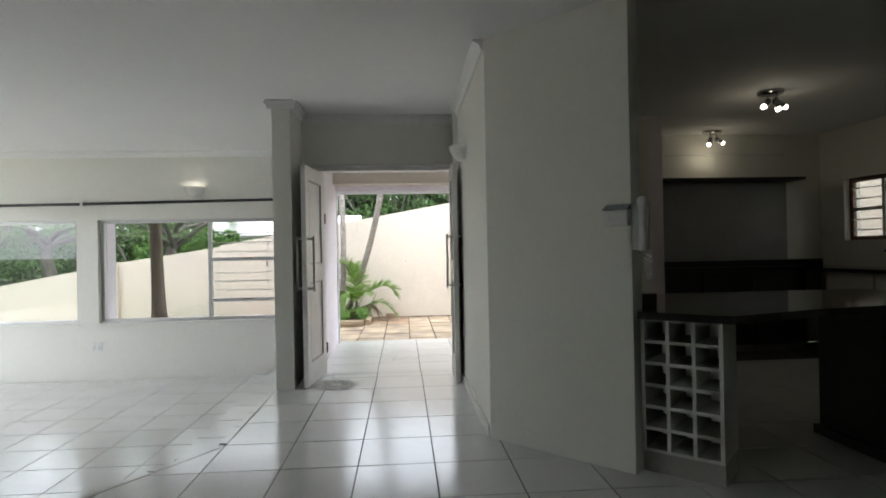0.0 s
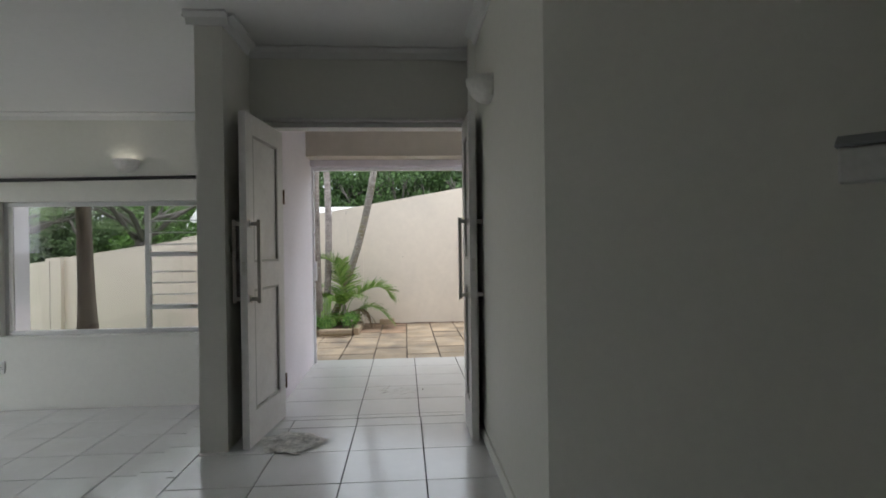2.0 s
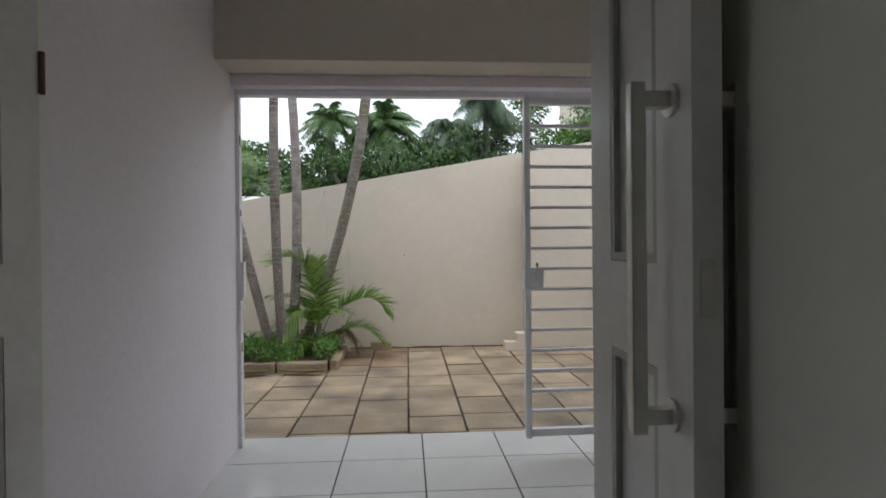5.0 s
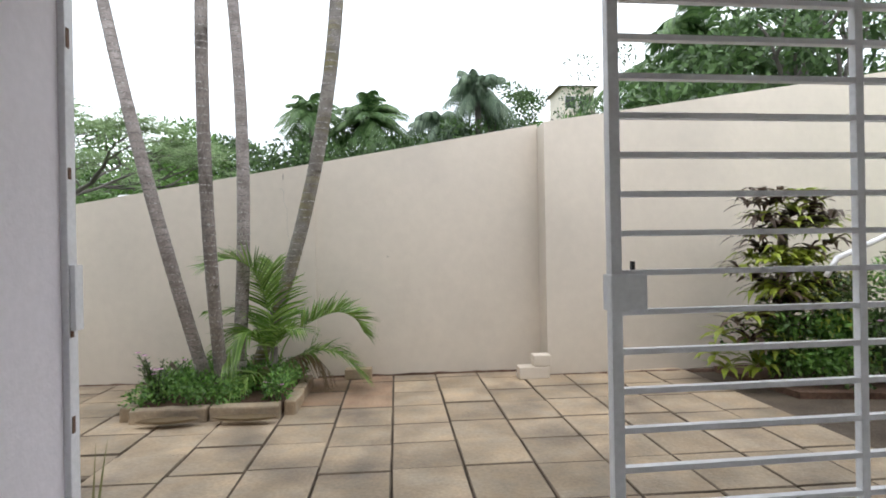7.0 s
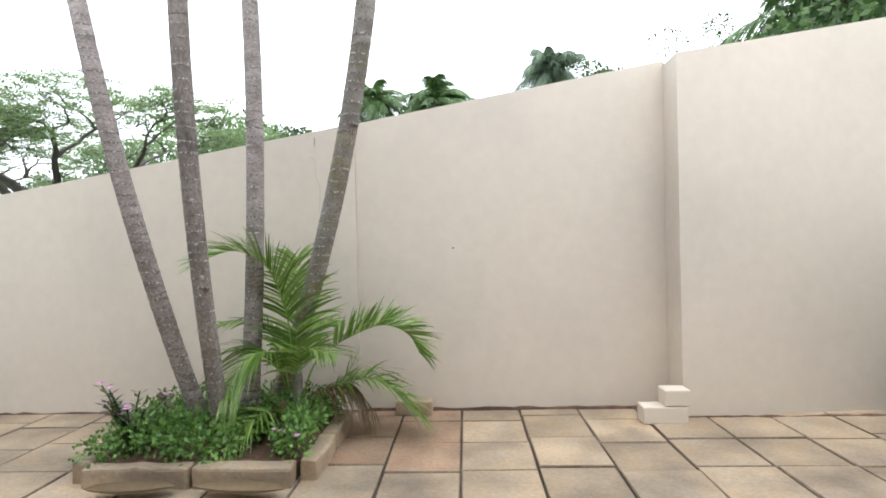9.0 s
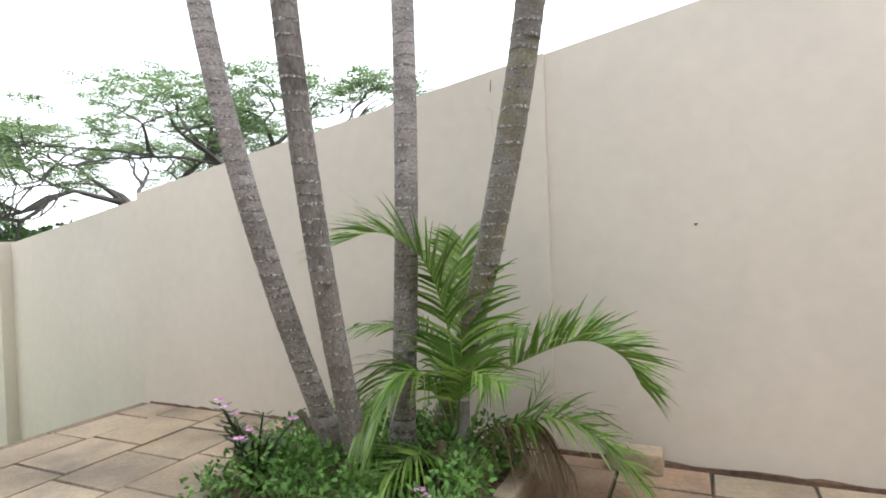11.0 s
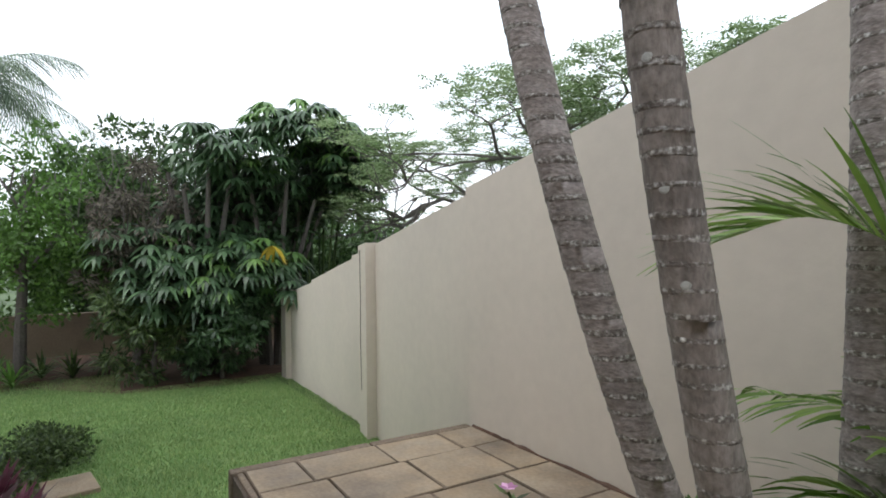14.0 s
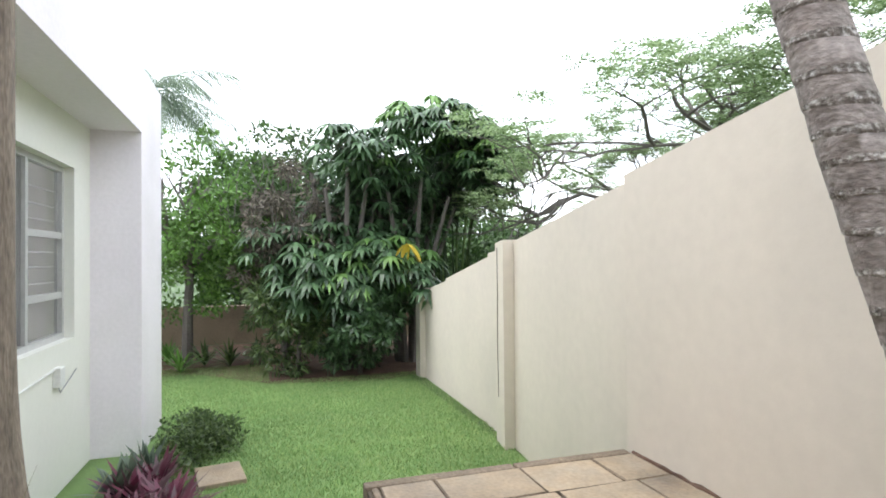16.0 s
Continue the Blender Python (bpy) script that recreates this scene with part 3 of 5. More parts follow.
for i in range(15):
    z = 0.243 + 0.110 * i
    for xa, xb in ((0.032, 0.786), (0.812, GW - 0.032)):
        part("bar", box(xa, -0.012, z - 0.008, xb, 0.012, z + 0.008), GATEPAINT, gate)
lock = part("lock_box", box(GW - 0.1, -0.03, 0.907, GW + 0.006, 0.03, 1.01, bevel=0.006), GATEPAINT, gate, "grey painted steel lock box")
part("key_stub", box(GW - 0.075, -0.006, 1.01, GW - 0.065, 0.006, 1.045), DARKMETAL, lock)
for z in (0.4, 1.6):
    part("hinge_arm", box(-0.06, -0.012, z - 0.02, 0.0, 0.012, z + 0.02), GATEPAINT, gate)
frame_top = empty("gate_frame", (0, 0, 0), "white painted steel gate frame in the porch opening, with rust spots", "gate frame", "", "structure")
part("frame_post", box(-0.63, 7.95, 0.0, -0.58, 8.0, 2.00, bevel=0.004), GATEPAINT, frame_top)
part("hinge_post", box(2.63, 7.70, 0.0, 2.675, 7.77, 2.099, bevel=0.004), GATEPAINT, frame_top)
part("frame_head", box(-0.599, 7.94, 2.001, 2.845, 8.0, 2.035, bevel=0.004), GATEPAINT, frame_top)
part("strike_plate", box(-0.579, 7.955, 0.86, -0.563, 8.0, 1.06, bevel=0.003), GATEPAINT, frame_top)
for z, s in ((0.55, 0.05), (1.32, 0.035), (1.72, 0.06), (0.84, 0.03)):
    part("rust_patch", box(-0.5795, 7.956, z, -0.5775, 7.972, z + s), RUST, frame_top, "dark rust patch")
structure("lintel_strip", box(-0.598, 7.86, 2.036, 2.84, 8.0, 2.098, bevel=0.004), HOUSE, "white painted lintel strip over the gate", "lintel")


# ---- windows of the living room ----
def window(name, x0, x1, z0, z1, y, posts, transoms, bars, label):
    top = empty(name, (0, 0, 0), label, "window", "", "structure")
    w = 0.045
    fb = bmesh.new()
    for a in ((x0, z0, x0 + w, z1), (x1 - w, z0, x1, z1), (x0 + w, z0, x1 - w, z0 + w), (x0 + w, z1 - w, x1 - w, z1)):
        box(a[0] + 0.001, y - 0.03, a[1] + 0.001, a[2] - 0.001, y + 0.03, a[3] - 0.001, fb)
    frame_ob = part("window_frame", fb, WINFRAME, top)
    part("window_sill", box(x0 - 0.02, 7.875, z0 - 0.03, x1 + 0.02, 7.899, z0 - 0.001, bevel=0.003), WALL, top)
    for p in posts:
        part("mullion", box(p - 0.022, y - 0.028, z0 + w, p + 0.022, y + 0.028, z1 - w), WINFRAME, top)
    for xa, xb, z in transoms:
        rail = part("transom", box(xa, y - 0.026, z - 0.024, xb, y + 0.026, z + 0.024), WINFRAME, top)
        part("stay_handle", box((xa + xb) / 2 - 0.07, y - 0.045, z + 0.006, (xa + xb) / 2 + 0.07, y - 0.027, z + 0.018, bevel=0.003), RUST, rail, "dark metal window stay")
    for xa, xb, z in bars:
        part("burglar_bar", box(xa, y - 0.045, z - 0.006, xb, y - 0.033, z + 0.006), WINFRAME, top)
    edges = [x0 + w] + posts + [x1 - w]
    for a, b in zip(edges, edges[1:]):
        pane = part("pane", box(a + 0.022, y - 0.003, z0 + w, b - 0.022, y + 0.003, z1 - w), GLASS, top)
        pane.visible_shadow = False
    return top


window("window_1", -3.66, -1.25, 0.36, 1.70, 8.0, [-2.27], [(-2.25, -1.3, 0.62), (-2.25, -1.3, 1.16)], [(-2.25, -1.3, z) for z in (0.75, 0.87, 0.98, 1.26, 1.38, 1.5)], "wide aluminium window with one fixed pane and barred opening lights")
window("window_2", -5.78, -3.92, 0.36, 1.70, 8.0, [-5.05], [(-5.74, -5.07, 0.70), (-5.74, -5.07, 1.16)], [(-5.74, -5.07, z) for z in (0.8, 0.92, 1.03, 1.27, 1.38, 1.5)], "wide aluminium window with a fixed pane and barred opening lights")
kwin = empty("window_3", (0, 0, 0), "kitchen window in an aluminium frame with white burglar bars", "window", "", "structure")
kb = bmesh.new()
for a in ((4.9, 1.25, 4.945, 1.97), (6.575, 1.25, 6.62, 1.97), (4.945, 1.25, 6.575, 1.295), (4.945, 1.925, 6.575, 1.97)):
    box(5.57, a[0] + 0.001, a[1] + 0.001, 5.62, a[2] - 0.001, a[3] - 0.001, kb)
part("window_frame", kb, RUST, kwin)
part("mullion", box(5.57, 6.13, 1.295, 5.62, 6.17, 1.925), PLASTIC, kwin)
part("transom", box(5.572, 6.17, 1.59, 5.618, 6.575, 1.625), RUST, kwin)
for i in range(5):
    part("burglar_bar", box(5.555, 4.95, 1.36 + 0.12 * i, 5.565, 6.57, 1.372 + 0.12 * i), PLASTIC, kwin)
part("pane", box(5.593, 4.945, 1.295, 5.597, 6.575, 1.925), GLASS, kwin).visible_shadow = False


# ---- living room fittings ----
def sconce(at, turn, lit, label):
    top = empty("wall_lamp", pose(*at, 0, 0, turn), label, "wall lamp", "bowl wall lamps")
    prof = [(0.015, -0.11), (0.06, -0.098), (0.10, -0.065), (0.125, -0.01), (0.13, 0.02), (0.122, 0.02), (0.095, -0.055), (0.055, -0.088), (0.0, -0.095)]
    part("bowl", lathe(prof, 20, arc=math.pi), PORCELAIN, top, smooth=True)
    part("back_plate", box(-0.1, -0.004, -0.09, 0.1, 0.006, 0.01), PORCELAIN, top)
    part("bulb", moved(lathe([(0.0, -0.05), (0.02, -0.045), (0.026, -0.02), (0.018, 0.0), (0.0, 0.006)], 12), Matrix.Translation((0, 0.055, 0.0))), SOFTBULB if lit else PLASTIC, top, "frosted bulb", True)
    return top


sconce((-2.42, 7.893, 2.09), 180, True, "white plaster half-bowl wall lamp, lit, above the window")
sconce((0.829, 5.08, 2.08), 90, False, "white plaster half-bowl wall lamp on the hall wall")

rod = empty("curtain_rod", (0, 0, 0), "thin black curtain rod above the windows", "curtain rod")
part("rod", tube([(-6.2, 7.82, 1.885), (-3.8, 7.82, 1.902), (-1.0, 7.82, 1.935)], 0.019, 10), DARKMETAL, rod, smooth=True)
for x in (-5.9, -3.8, -1.2):
    part("bracket", box(x - 0.012, 7.79, 1.875, x + 0.012, 7.899, 1.945, bevel=0.003), PLASTIC, rod, "white rod bracket")

socket = empty("wall_socket", (-3.68, 7.9, 0.06), "white three-pin wall socket plate under the window", "socket")
part("plate", box(-0.06, -0.014, -0.06, 0.06, -0.001, 0.06, bevel=0.004), PLASTIC, socket)
for x in (-0.03, 0.03):
    part("switch", box(x - 0.008, -0.02, 0.02, x + 0.008, -0.0142, 0.04, bevel=0.002), PLASTIC, socket)
    for dx, dz in ((0, 0.0), (-0.012, -0.022), (0.012, -0.022)):
        part("pin_hole", moved(lathe([(0, 0), (0.005, 0), (0.005, 0.002), (0, 0.002)], 8), Matrix.Translation((x + dx, -0.0145, dz)) @ Matrix.Rotation(math.pi / 2, 4, "X")), DARKMETAL, socket)

cord = empty("blind_cord", (-1.52, 7.95, 0), "grey blind cord hanging in the window", "cord")
part("string", tube([(0, 0, 1.66), (0.005, 0, 1.3), (-0.01, 0, 1.0), (0.01, 0, 0.8), (0.03, 0, 1.05), (0.015, 0, 1.6)], 0.003, 5), GREYPLASTIC, cord)
part("toggle", lathe([(0, 1.05), (0.01, 1.06), (0.012, 1.1), (0.004, 1.13), (0, 1.13)], 10), DARKMETAL, cord)

# ---- hall: intercom, telephone, paper and leaves on the floor ----
ALONG, OUT = Vector((0.702, -0.712, 0)), Vector((-0.712, -0.702, 0))
DIAG = Matrix(((0.702, -0.712, 0, 0), (-0.712, -0.702, 0, 0), (0, 0, 1, 0), (0, 0, 0, 1)))


def on_diagonal(s, z):
    """A pose on the angled wall's hall face: x along it, y out of it."""
    p = Vector((0.835, 3.92, 0)).lerp(Vector((1.51, 3.235, 0)), s)
    return Matrix.Translation((p.x, p.y, z)) @ DIAG


inter = empty("intercom_unit", on_diagonal(0.93, 1.385), "white wall intercom unit with a grey sloping top", "intercom")
part("case", box(-0.065, 0.001, -0.055, 0.065, 0.045, 0.03, bevel=0.006), PLASTIC, inter)
bm = prism([(-0.07, 0.001), (0.07, 0.001), (0.07, 0.055), (-0.07, 0.055)], 0.031, 0.036)
for q in bm.verts:
    q.co.z += 0.028 * (1 - q.co.y / 0.055) if q.co.z > 0.0335 else 0
part("lid", bm, GREYPLASTIC, inter, "dark grey sloping lid")
phone = empty("wall_telephone", Matrix.Translation((1.565, 3.235, 1.33)) @ Matrix.Rotation(radians(-25), 4, "Z"), "white wall telephone with a hanging coiled cord", "telephone")
part("cradle", box(-0.045, -0.05, -0.13, 0.045, -0.012, 0.12, bevel=0.01), PLASTIC, phone)
part("handset", tube([(0.01, -0.055, 0.12), (0.01, -0.085, 0.13), (0.01, -0.095, 0.07), (0.01, -0.095, -0.06), (0.01, -0.085, -0.12), (0.01, -0.055, -0.11)], [0.022, 0.028, 0.02, 0.02, 0.028, 0.022], 10), PLASTIC, phone, smooth=True)
coil = [(0.02 + 0.011 * math.cos(i * 1.1) + 0.02 * math.sin(i * 0.02), -0.06 + 0.011 * math.sin(i * 1.1), -0.13 - 0.16 * math.sin(min(1, i / 110) * math.pi) + 0.0002 * i) for i in range(110)]
part("coiled_cord", tube(coil, 0.0035, 5), PLASTIC, phone)

for i, (x, y, a, w, d) in enumerate(((-0.42, 5.55, 20, 0.23, 0.3), (-0.30, 5.50, -35, 0.22, 0.3), (-0.36, 5.62, 70, 0.17, 0.24))):
    pm = bmesh.new()
    n = 5
    grid = [[pm.verts.new(((u / n - 0.5) * w, (q / n - 0.5) * d, 0.003 + 0.003 * i + 0.006 * RNG.random() * (u in (0, n) or q in (0, n)))) for u in range(n + 1)] for q in range(n + 1)]
    for q in range(n):
        for u in range(n):
            pm.faces.new((grid[q][u], grid[q][u + 1], grid[q + 1][u + 1], grid[q + 1][u]))
    sheet = part("paper_sheet", pm, NEWSPRINT, None)
    sheet.matrix_basis = pose(x, y, 0, 0, 0, a)
    tagged(sheet, "crumpled sheet of old newspaper on the tiled floor", "paper", "papers by the door")
litter = Leaves()
for i in range(26):
    at = Vector((0.22 + RNG.gauss(0, 0.1), 6.66 + RNG.gauss(0, 0.06), 0.006 + 0.01 * RNG.random()))
    litter.blade(at, Vector((RNG.uniform(-1, 1), RNG.uniform(-1, 1), 0.12)), RNG.uniform(0.03, 0.1), RNG.uniform(0.004, 0.014), 0.1, 3)
tagged(litter.done("leaf_litter", DEAD), "small heap of dry brown leaves on the white tiles", "leaves", "", "stuff")

# ---- kitchen ----
RA, RB = Vector((1.569, 3.281, 0)), Vector((1.871, 3.006, 0))
rdir = (RB - RA).normalized()
RACK = Matrix(((rdir.x, -rdir.y, 0, RA.x), (rdir.y, rdir.x, 0, RA.y), (0, 0, 1, 0), (0, 0, 0, 1)))
rack = empty("wine_rack", RACK, "white melamine wine rack with eighteen empty square cells under the counter", "wine rack")
RW, RD = (RB - RA).length, 0.30
for i in range(4):
    x = i * (RW - 0.018) / 3
    part("upright", box(x, 0.0, 0.115, x + 0.018, RD, 0.832), MELAMINE, rack)
for k in range(7):
    z = 0.115 + k * (0.832 - 0.133) / 6
    for i in range(3):
        x = i * (RW - 0.018) / 3
        part("shelf", box(x + 0.018, 0.002, z, x + (RW - 0.018) / 3, RD - 0.012, z + 0.016), MELAMINE, rack)
part("back_panel", box(0.0, RD, 0.115, RW, RD + 0.008, 0.832), MELAMINE, rack)
part("plinth", box(0.0, 0.02, 0.0, RW - 0.002, RD, 0.113), KICK, rack, "grey tiled plinth")
worktop = part("worktop", prism([(1.515, 3.19), (1.85, 2.885), (2.5, 3.10), (3.7, 3.28), (3.7, 4.25), (2.0, 4.25), (1.63, 3.42)], 0.836, 0.876), GRANITE)
tagged(worktop, "polished black granite peninsula worktop", "worktop")
part("upstand", box(1.62, 3.40, 0.877, 1.72, 3.44, 0.95, bevel=0.004), GRANITE, worktop)
cab = empty("base_cabinet", (2.94, 3.25, 0), "black laminate cabinet under the peninsula worktop", "cabinet")
part("body", box(0, 0, 0.06, 0.8, 0.5, 0.834, bevel=0.003), BLACK, cab)
part("plinth", box(-0.03, -0.02, 0, 0.83, 0.52, 0.058, bevel=0.003), BLACK, cab)
tops = part("worktop", prism([(3.02, 6.4), (4.9, 6.4), (4.9, 3.6), (5.49, 3.6), (5.49, 6.99), (3.02, 6.99)], 0.91, 0.95), GRANITE)
tagged(tops, "polished black granite worktop along the kitchen wall", "worktop")
part("upstand", box(3.02, 6.965, 0.951, 5.49, 6.99, 1.03), GRANITE, tops)
for x in (3.05, 3.67, 4.29):
    unit = empty("base_cabinet", (x, 6.45, 0), "dark kitchen base cabinet under the worktop", "cabinet", "kitchen base cabinets")
    part("body", box(0, 0.02, 0.08, 0.6, 0.53, 0.908), BLACK, unit)
    part("door", box(0.004, 0.0, 0.084, 0.596, 0.019, 0.904, bevel=0.002), BLACK, unit)
    part("plinth", box(0, 0.05, 0, 0.6, 0.5, 0.078), KICK, unit)
for y in (3.65, 4.30, 4.95, 5.60):
    unit = empty("base_cabinet", (4.95, y, 0), "white kitchen base cabinet under the window", "cabinet", "kitchen window cabinets")
    part("body", box(0.02, 0, 0.08, 0.53, 0.63, 0.908), MELAMINE, unit)
    part("door", box(0.0, 0.004, 0.084, 0.019, 0.626, 0.904, bevel=0.002), MELAMINE, unit)
    part("plinth", box(0.05, 0, 0, 0.5, 0.63, 0.078), KICK, unit)
pel = part("pelmet_shelf", box(3.02, 6.68, 1.985, 5.08, 6.998, 2.015, bevel=0.003), BLACK)
tagged(pel, "long black shelf on the kitchen wall", "shelf")
spl = part("splashback", box(3.02, 6.993, 1.031, 5.05, 6.999, 1.984), SPLASH)
tagged(spl, "plain grey kitchen splashback panel", "splashback")
rail = part("wall_rail", tube([(3.1, 6.95, 2.33), (5.0, 6.95, 2.33)], 0.008, 8), PLASTIC)
tagged(rail, "thin white rail on the kitchen wall", "rail")
for x in (3.12, 4.98):
    part("bracket", box(x - 0.01, 6.95, 2.322, x + 0.01, 6.999, 2.338), PLASTIC, rail)
tap = empty("kitchen_tap", (5.3, 5.7, 0.95), "chrome swan-neck tap at the kitchen sink", "tap")
part("spout", tube([(0, 0, 0), (0, 0, 0.16), (-0.02, 0, 0.21), (-0.07, 0, 0.23), (-0.12, 0, 0.21), (-0.13, 0, 0.17)], 0.012, 10), CHROME, tap, smooth=True)
part("lever", box(-0.01, 0.01, 0.04, 0.01, 0.08, 0.055, bevel=0.003), CHROME, tap)


def spotlight(at, heads, label):
    top = empty("ceiling_spotlight", (at[0], at[1], CEILING), label, "ceiling lamp", "kitchen spotlights")
    part("plate", lathe([(0, -0.03), (0.10, -0.026), (0.11, -0.014), (0.11, -0.001), (0, -0.001)], 24), CHROME, top, smooth=True)
    for a, tilt in heads:
        d = Vector((math.cos(a) * math.sin(tilt), math.sin(a) * math.sin(tilt), -math.cos(tilt)))
        p = Vector((math.cos(a) * 0.05, math.sin(a) * 0.05, -0.03))
        arm = part("arm", tube([p, p + Vector((0, 0, -0.07))], 0.008, 8), CHROME, top)
        q = p + Vector((0, 0, -0.07))
        part("head", tube([q - d * 0.02, q + d * 0.07], [0.024, 0.032], 14), CHROME, arm, smooth=True)
        part("bulb", tube([q + d * 0.0705, q + d * 0.095, q + d * 0.10], [0.022, 0.021, 0.01], 12), BULB, arm, "glowing spotlight bulb", True)
    lamp = bpy.data.lights.new("spotlight_glow", "POINT")
    lamp.energy, lamp.color, lamp.shadow_soft_size = 0.3, (1.0, 0.87, 0.64), 0.06
    glow_ob = new("spotlight_glow", lamp)
    glow_ob.location = (at[0], at[1], CEILING - 0.28)


spotlight((3.58, 5.1), [(3.6, 0.9), (4.9, 0.35), (5.9, 0.9)], "chrome three-armed ceiling spotlight, lit")
spotlight((4.0, 6.8), [(3.8, 0.6), (5.7, 0.9)], "chrome two-armed ceiling spotlight, lit")

# ---- palms with ringed trunks in the planter ----
def palm_trunk(curve, radius, height, mat, label, seed):
    """curve: x and y as quadratics of the height."""
    rng = random.Random(seed)
    top = empty("palm_tree", (curve[0], curve[3], 0.0), label, "palm", "palms in the planter")
    bm, rings, sides = bmesh.new(), [], 22
    z, k = -0.05, 0
    step = 0.05
    while z < height:
        gap = step * rng.uniform(0.75, 1.25) * (1.1 if z > 1.2 else 0.9)
        taper = radius * (1.0 + 0.5 * max(0, 0.35 - z) - 0.035 * z)
        for dz, grow in ((0.0, 0.995), (0.003, 1.028), (0.011, 1.014), (gap * 0.93, 0.992)):
            h = z + dz
            c = Vector((curve[0] + curve[1] * h + curve[2] * h * h - curve[0], curve[3] + curve[4] * h + curve[5] * h * h - curve[3], h))
            tilt = rng.uniform(-0.004, 0.004)
            rings.append([bm.verts.new(c + Vector((math.cos(a) * taper * grow * rng.uniform(0.98, 1.02), math.sin(a) * taper * grow * rng.uniform(0.98, 1.02), tilt * math.cos(a)))) for a in [2 * math.pi * i / sides for i in range(sides)]])
        z += gap
    for n, (a, b) in enumerate(zip(rings, rings[1:])):
        for i in range(sides):
            face = bm.faces.new((a[i], a[(i + 1) % sides], b[(i + 1) % sides], b[i]))
            face.material_index = 1 if n % 4 < 2 else 0
            face.smooth = n % 4 == 2
    trunk = part("trunk", bm, mat, top)
    trunk.data.materials.append(RINGSCAR)
    return top


CURVES = [(-1.03, -0.145, -0.026, 10.632, -0.392, 0.11), (-0.917, 0.002, 0.006, 10.578, -0.32, 0.047),
          (-0.883, 0.092, -0.032, 10.809, -0.009, 0.02), (-0.839, 0.461, -0.061, 11.103, -0.29, 0.024)]
RADII = (0.048, 0.047, 0.053, 0.058)
for i, (c, r) in enumerate(zip(CURVES, RADII)):
    one = palm_trunk(c, r, 4.6, (PALMBARK, STREAKBARK, PALMBARK, MOSSBARK)[i], ("slim leaning palm trunk with grey ring scars", "slim dark-stained palm trunk with ring scars and lichen spots", "slim upright palm trunk with grey ring scars",
                     "slim leaning palm trunk with ring scars and yellow moss")[i], 20 + i)
    h = 4.6
    head_at = Vector((c[1] * h + c[2] * h * h, c[4] * h + c[5] * h * h, h))
    lv, st = Leaves(), bmesh.new()
    for k in range(13):
        frond(lv, st, head_at + Vector((0, 0, 0.1 * RNG.random())), k * 2.4 + i, RNG.uniform(0.3, 1.1), RNG.uniform(1.3, 1.7), RNG.uniform(0.4, 0.8), 0.35, 0.025, 24)
    part("rib_work", st, PALMDARK, one)
    lv.done("crown", PALMDARK, one, "dark green feathery palm crown")
    if i == 1:
        for z, turn in ((1.29, -1.2), (1.08, -1.25), (0.92, -1.0)):
            p = Vector((c[1] * z + c[2] * z * z + math.cos(turn) * r * 0.95, c[4] * z + c[5] * z * z + math.sin(turn) * r * 0.95, z))
            disc = moved(lathe([(0, 0.002), (0.006, 0.0018), (0.0095, 0), (0, 0)], 9), Matrix.Translation(p) @ Vector((math.cos(turn), math.sin(turn), 0)).to_track_quat("Z", "Y").to_matrix().to_4x4())
            part("lichen_spot", disc, LICHEN, one, "pale lichen spot")

# young feather palm growing in front
def arc_points(points, n=14):
    """A smooth curve through a few points."""
    p = [Vector(q) for q in points]
    p = [p[0] * 2 - p[1]] + p + [p[-1] * 2 - p[-2]]
    out = []
    for k in range(1, len(p) - 2):
        for s in range(n):
            t = s / n
            out.append(0.5 * (2 * p[k] + (p[k + 1] - p[k - 1]) * t + (2 * p[k - 1] - 5 * p[k] + 4 * p[k + 1] - p[k + 2]) * t * t + (3 * p[k] - p[k - 1] - 3 * p[k + 1] + p[k + 2]) * t ** 3))
    return out + [p[-2]]


def arched_frond(parent, points, leaflet, width, count, bare, hang, vee, mat, label=""):
    """One feather leaf along given points: midrib and leaflets in one mesh."""
    spine, lv = arc_points(points), Leaves()
    n = len(spine) - 1
    for side in (Vector((1, 0, 0)), Vector((0, 1, 0))):
        lv.strip(spine, [0.007 * (1 - 0.85 * k / n) for k in range(n + 1)], side)
    flat = (spine[-1] - spine[0])
    across0 = Vector((-flat.y, flat.x, 0))
    across0 = across0.normalized() if across0.length > 0.05 else Vector((0.94, 0.35, 0))
    for k in range(count):
        s = bare + (1 - bare) * (k + 0.5) / count
        i = min(n - 1, int(s * n))
        at = spine[i].lerp(spine[i + 1], s * n - i)
        ahead = (spine[i + 1] - spine[i]).normalized()
        across = (across0 - ahead * across0.dot(ahead)).normalized()
        upward = across.cross(ahead)
        upward = upward if upward.z > 0 else -upward
        for sign in (-1, 1):
            if RNG.random() < 0.05:
                continue
            size = leaflet * (0.22 + 0.78 * math.sin(math.pi * (0.12 + 0.8 * s))) * RNG.uniform(0.85, 1.12)
            out = (across * sign * RNG.uniform(0.8, 1.0) + ahead * (0.5 + 0.6 * s) + upward * vee * RNG.uniform(0.4, 1.1)).normalized()
            sag = hang * RNG.uniform(0.6, 1.4)
            tip = [at + out * size * q + Vector((0, 0, -sag * size * q * q)) for q in (0, 0.2, 0.45, 0.7, 0.88, 1.0)]
            lv.strip(tip, [width * 0.3, width * 0.5, width * 0.48, width * 0.34, width * 0.16, 0.0008], (ahead + upward * 0.35 * RNG.uniform(-1, 1)).normalized())
    return lv.done("frond", mat, parent, label)


young = empty("young_palm", (-0.62, 10.85, 0.02), "young bright green feather palm with some dry fronds", "palm")


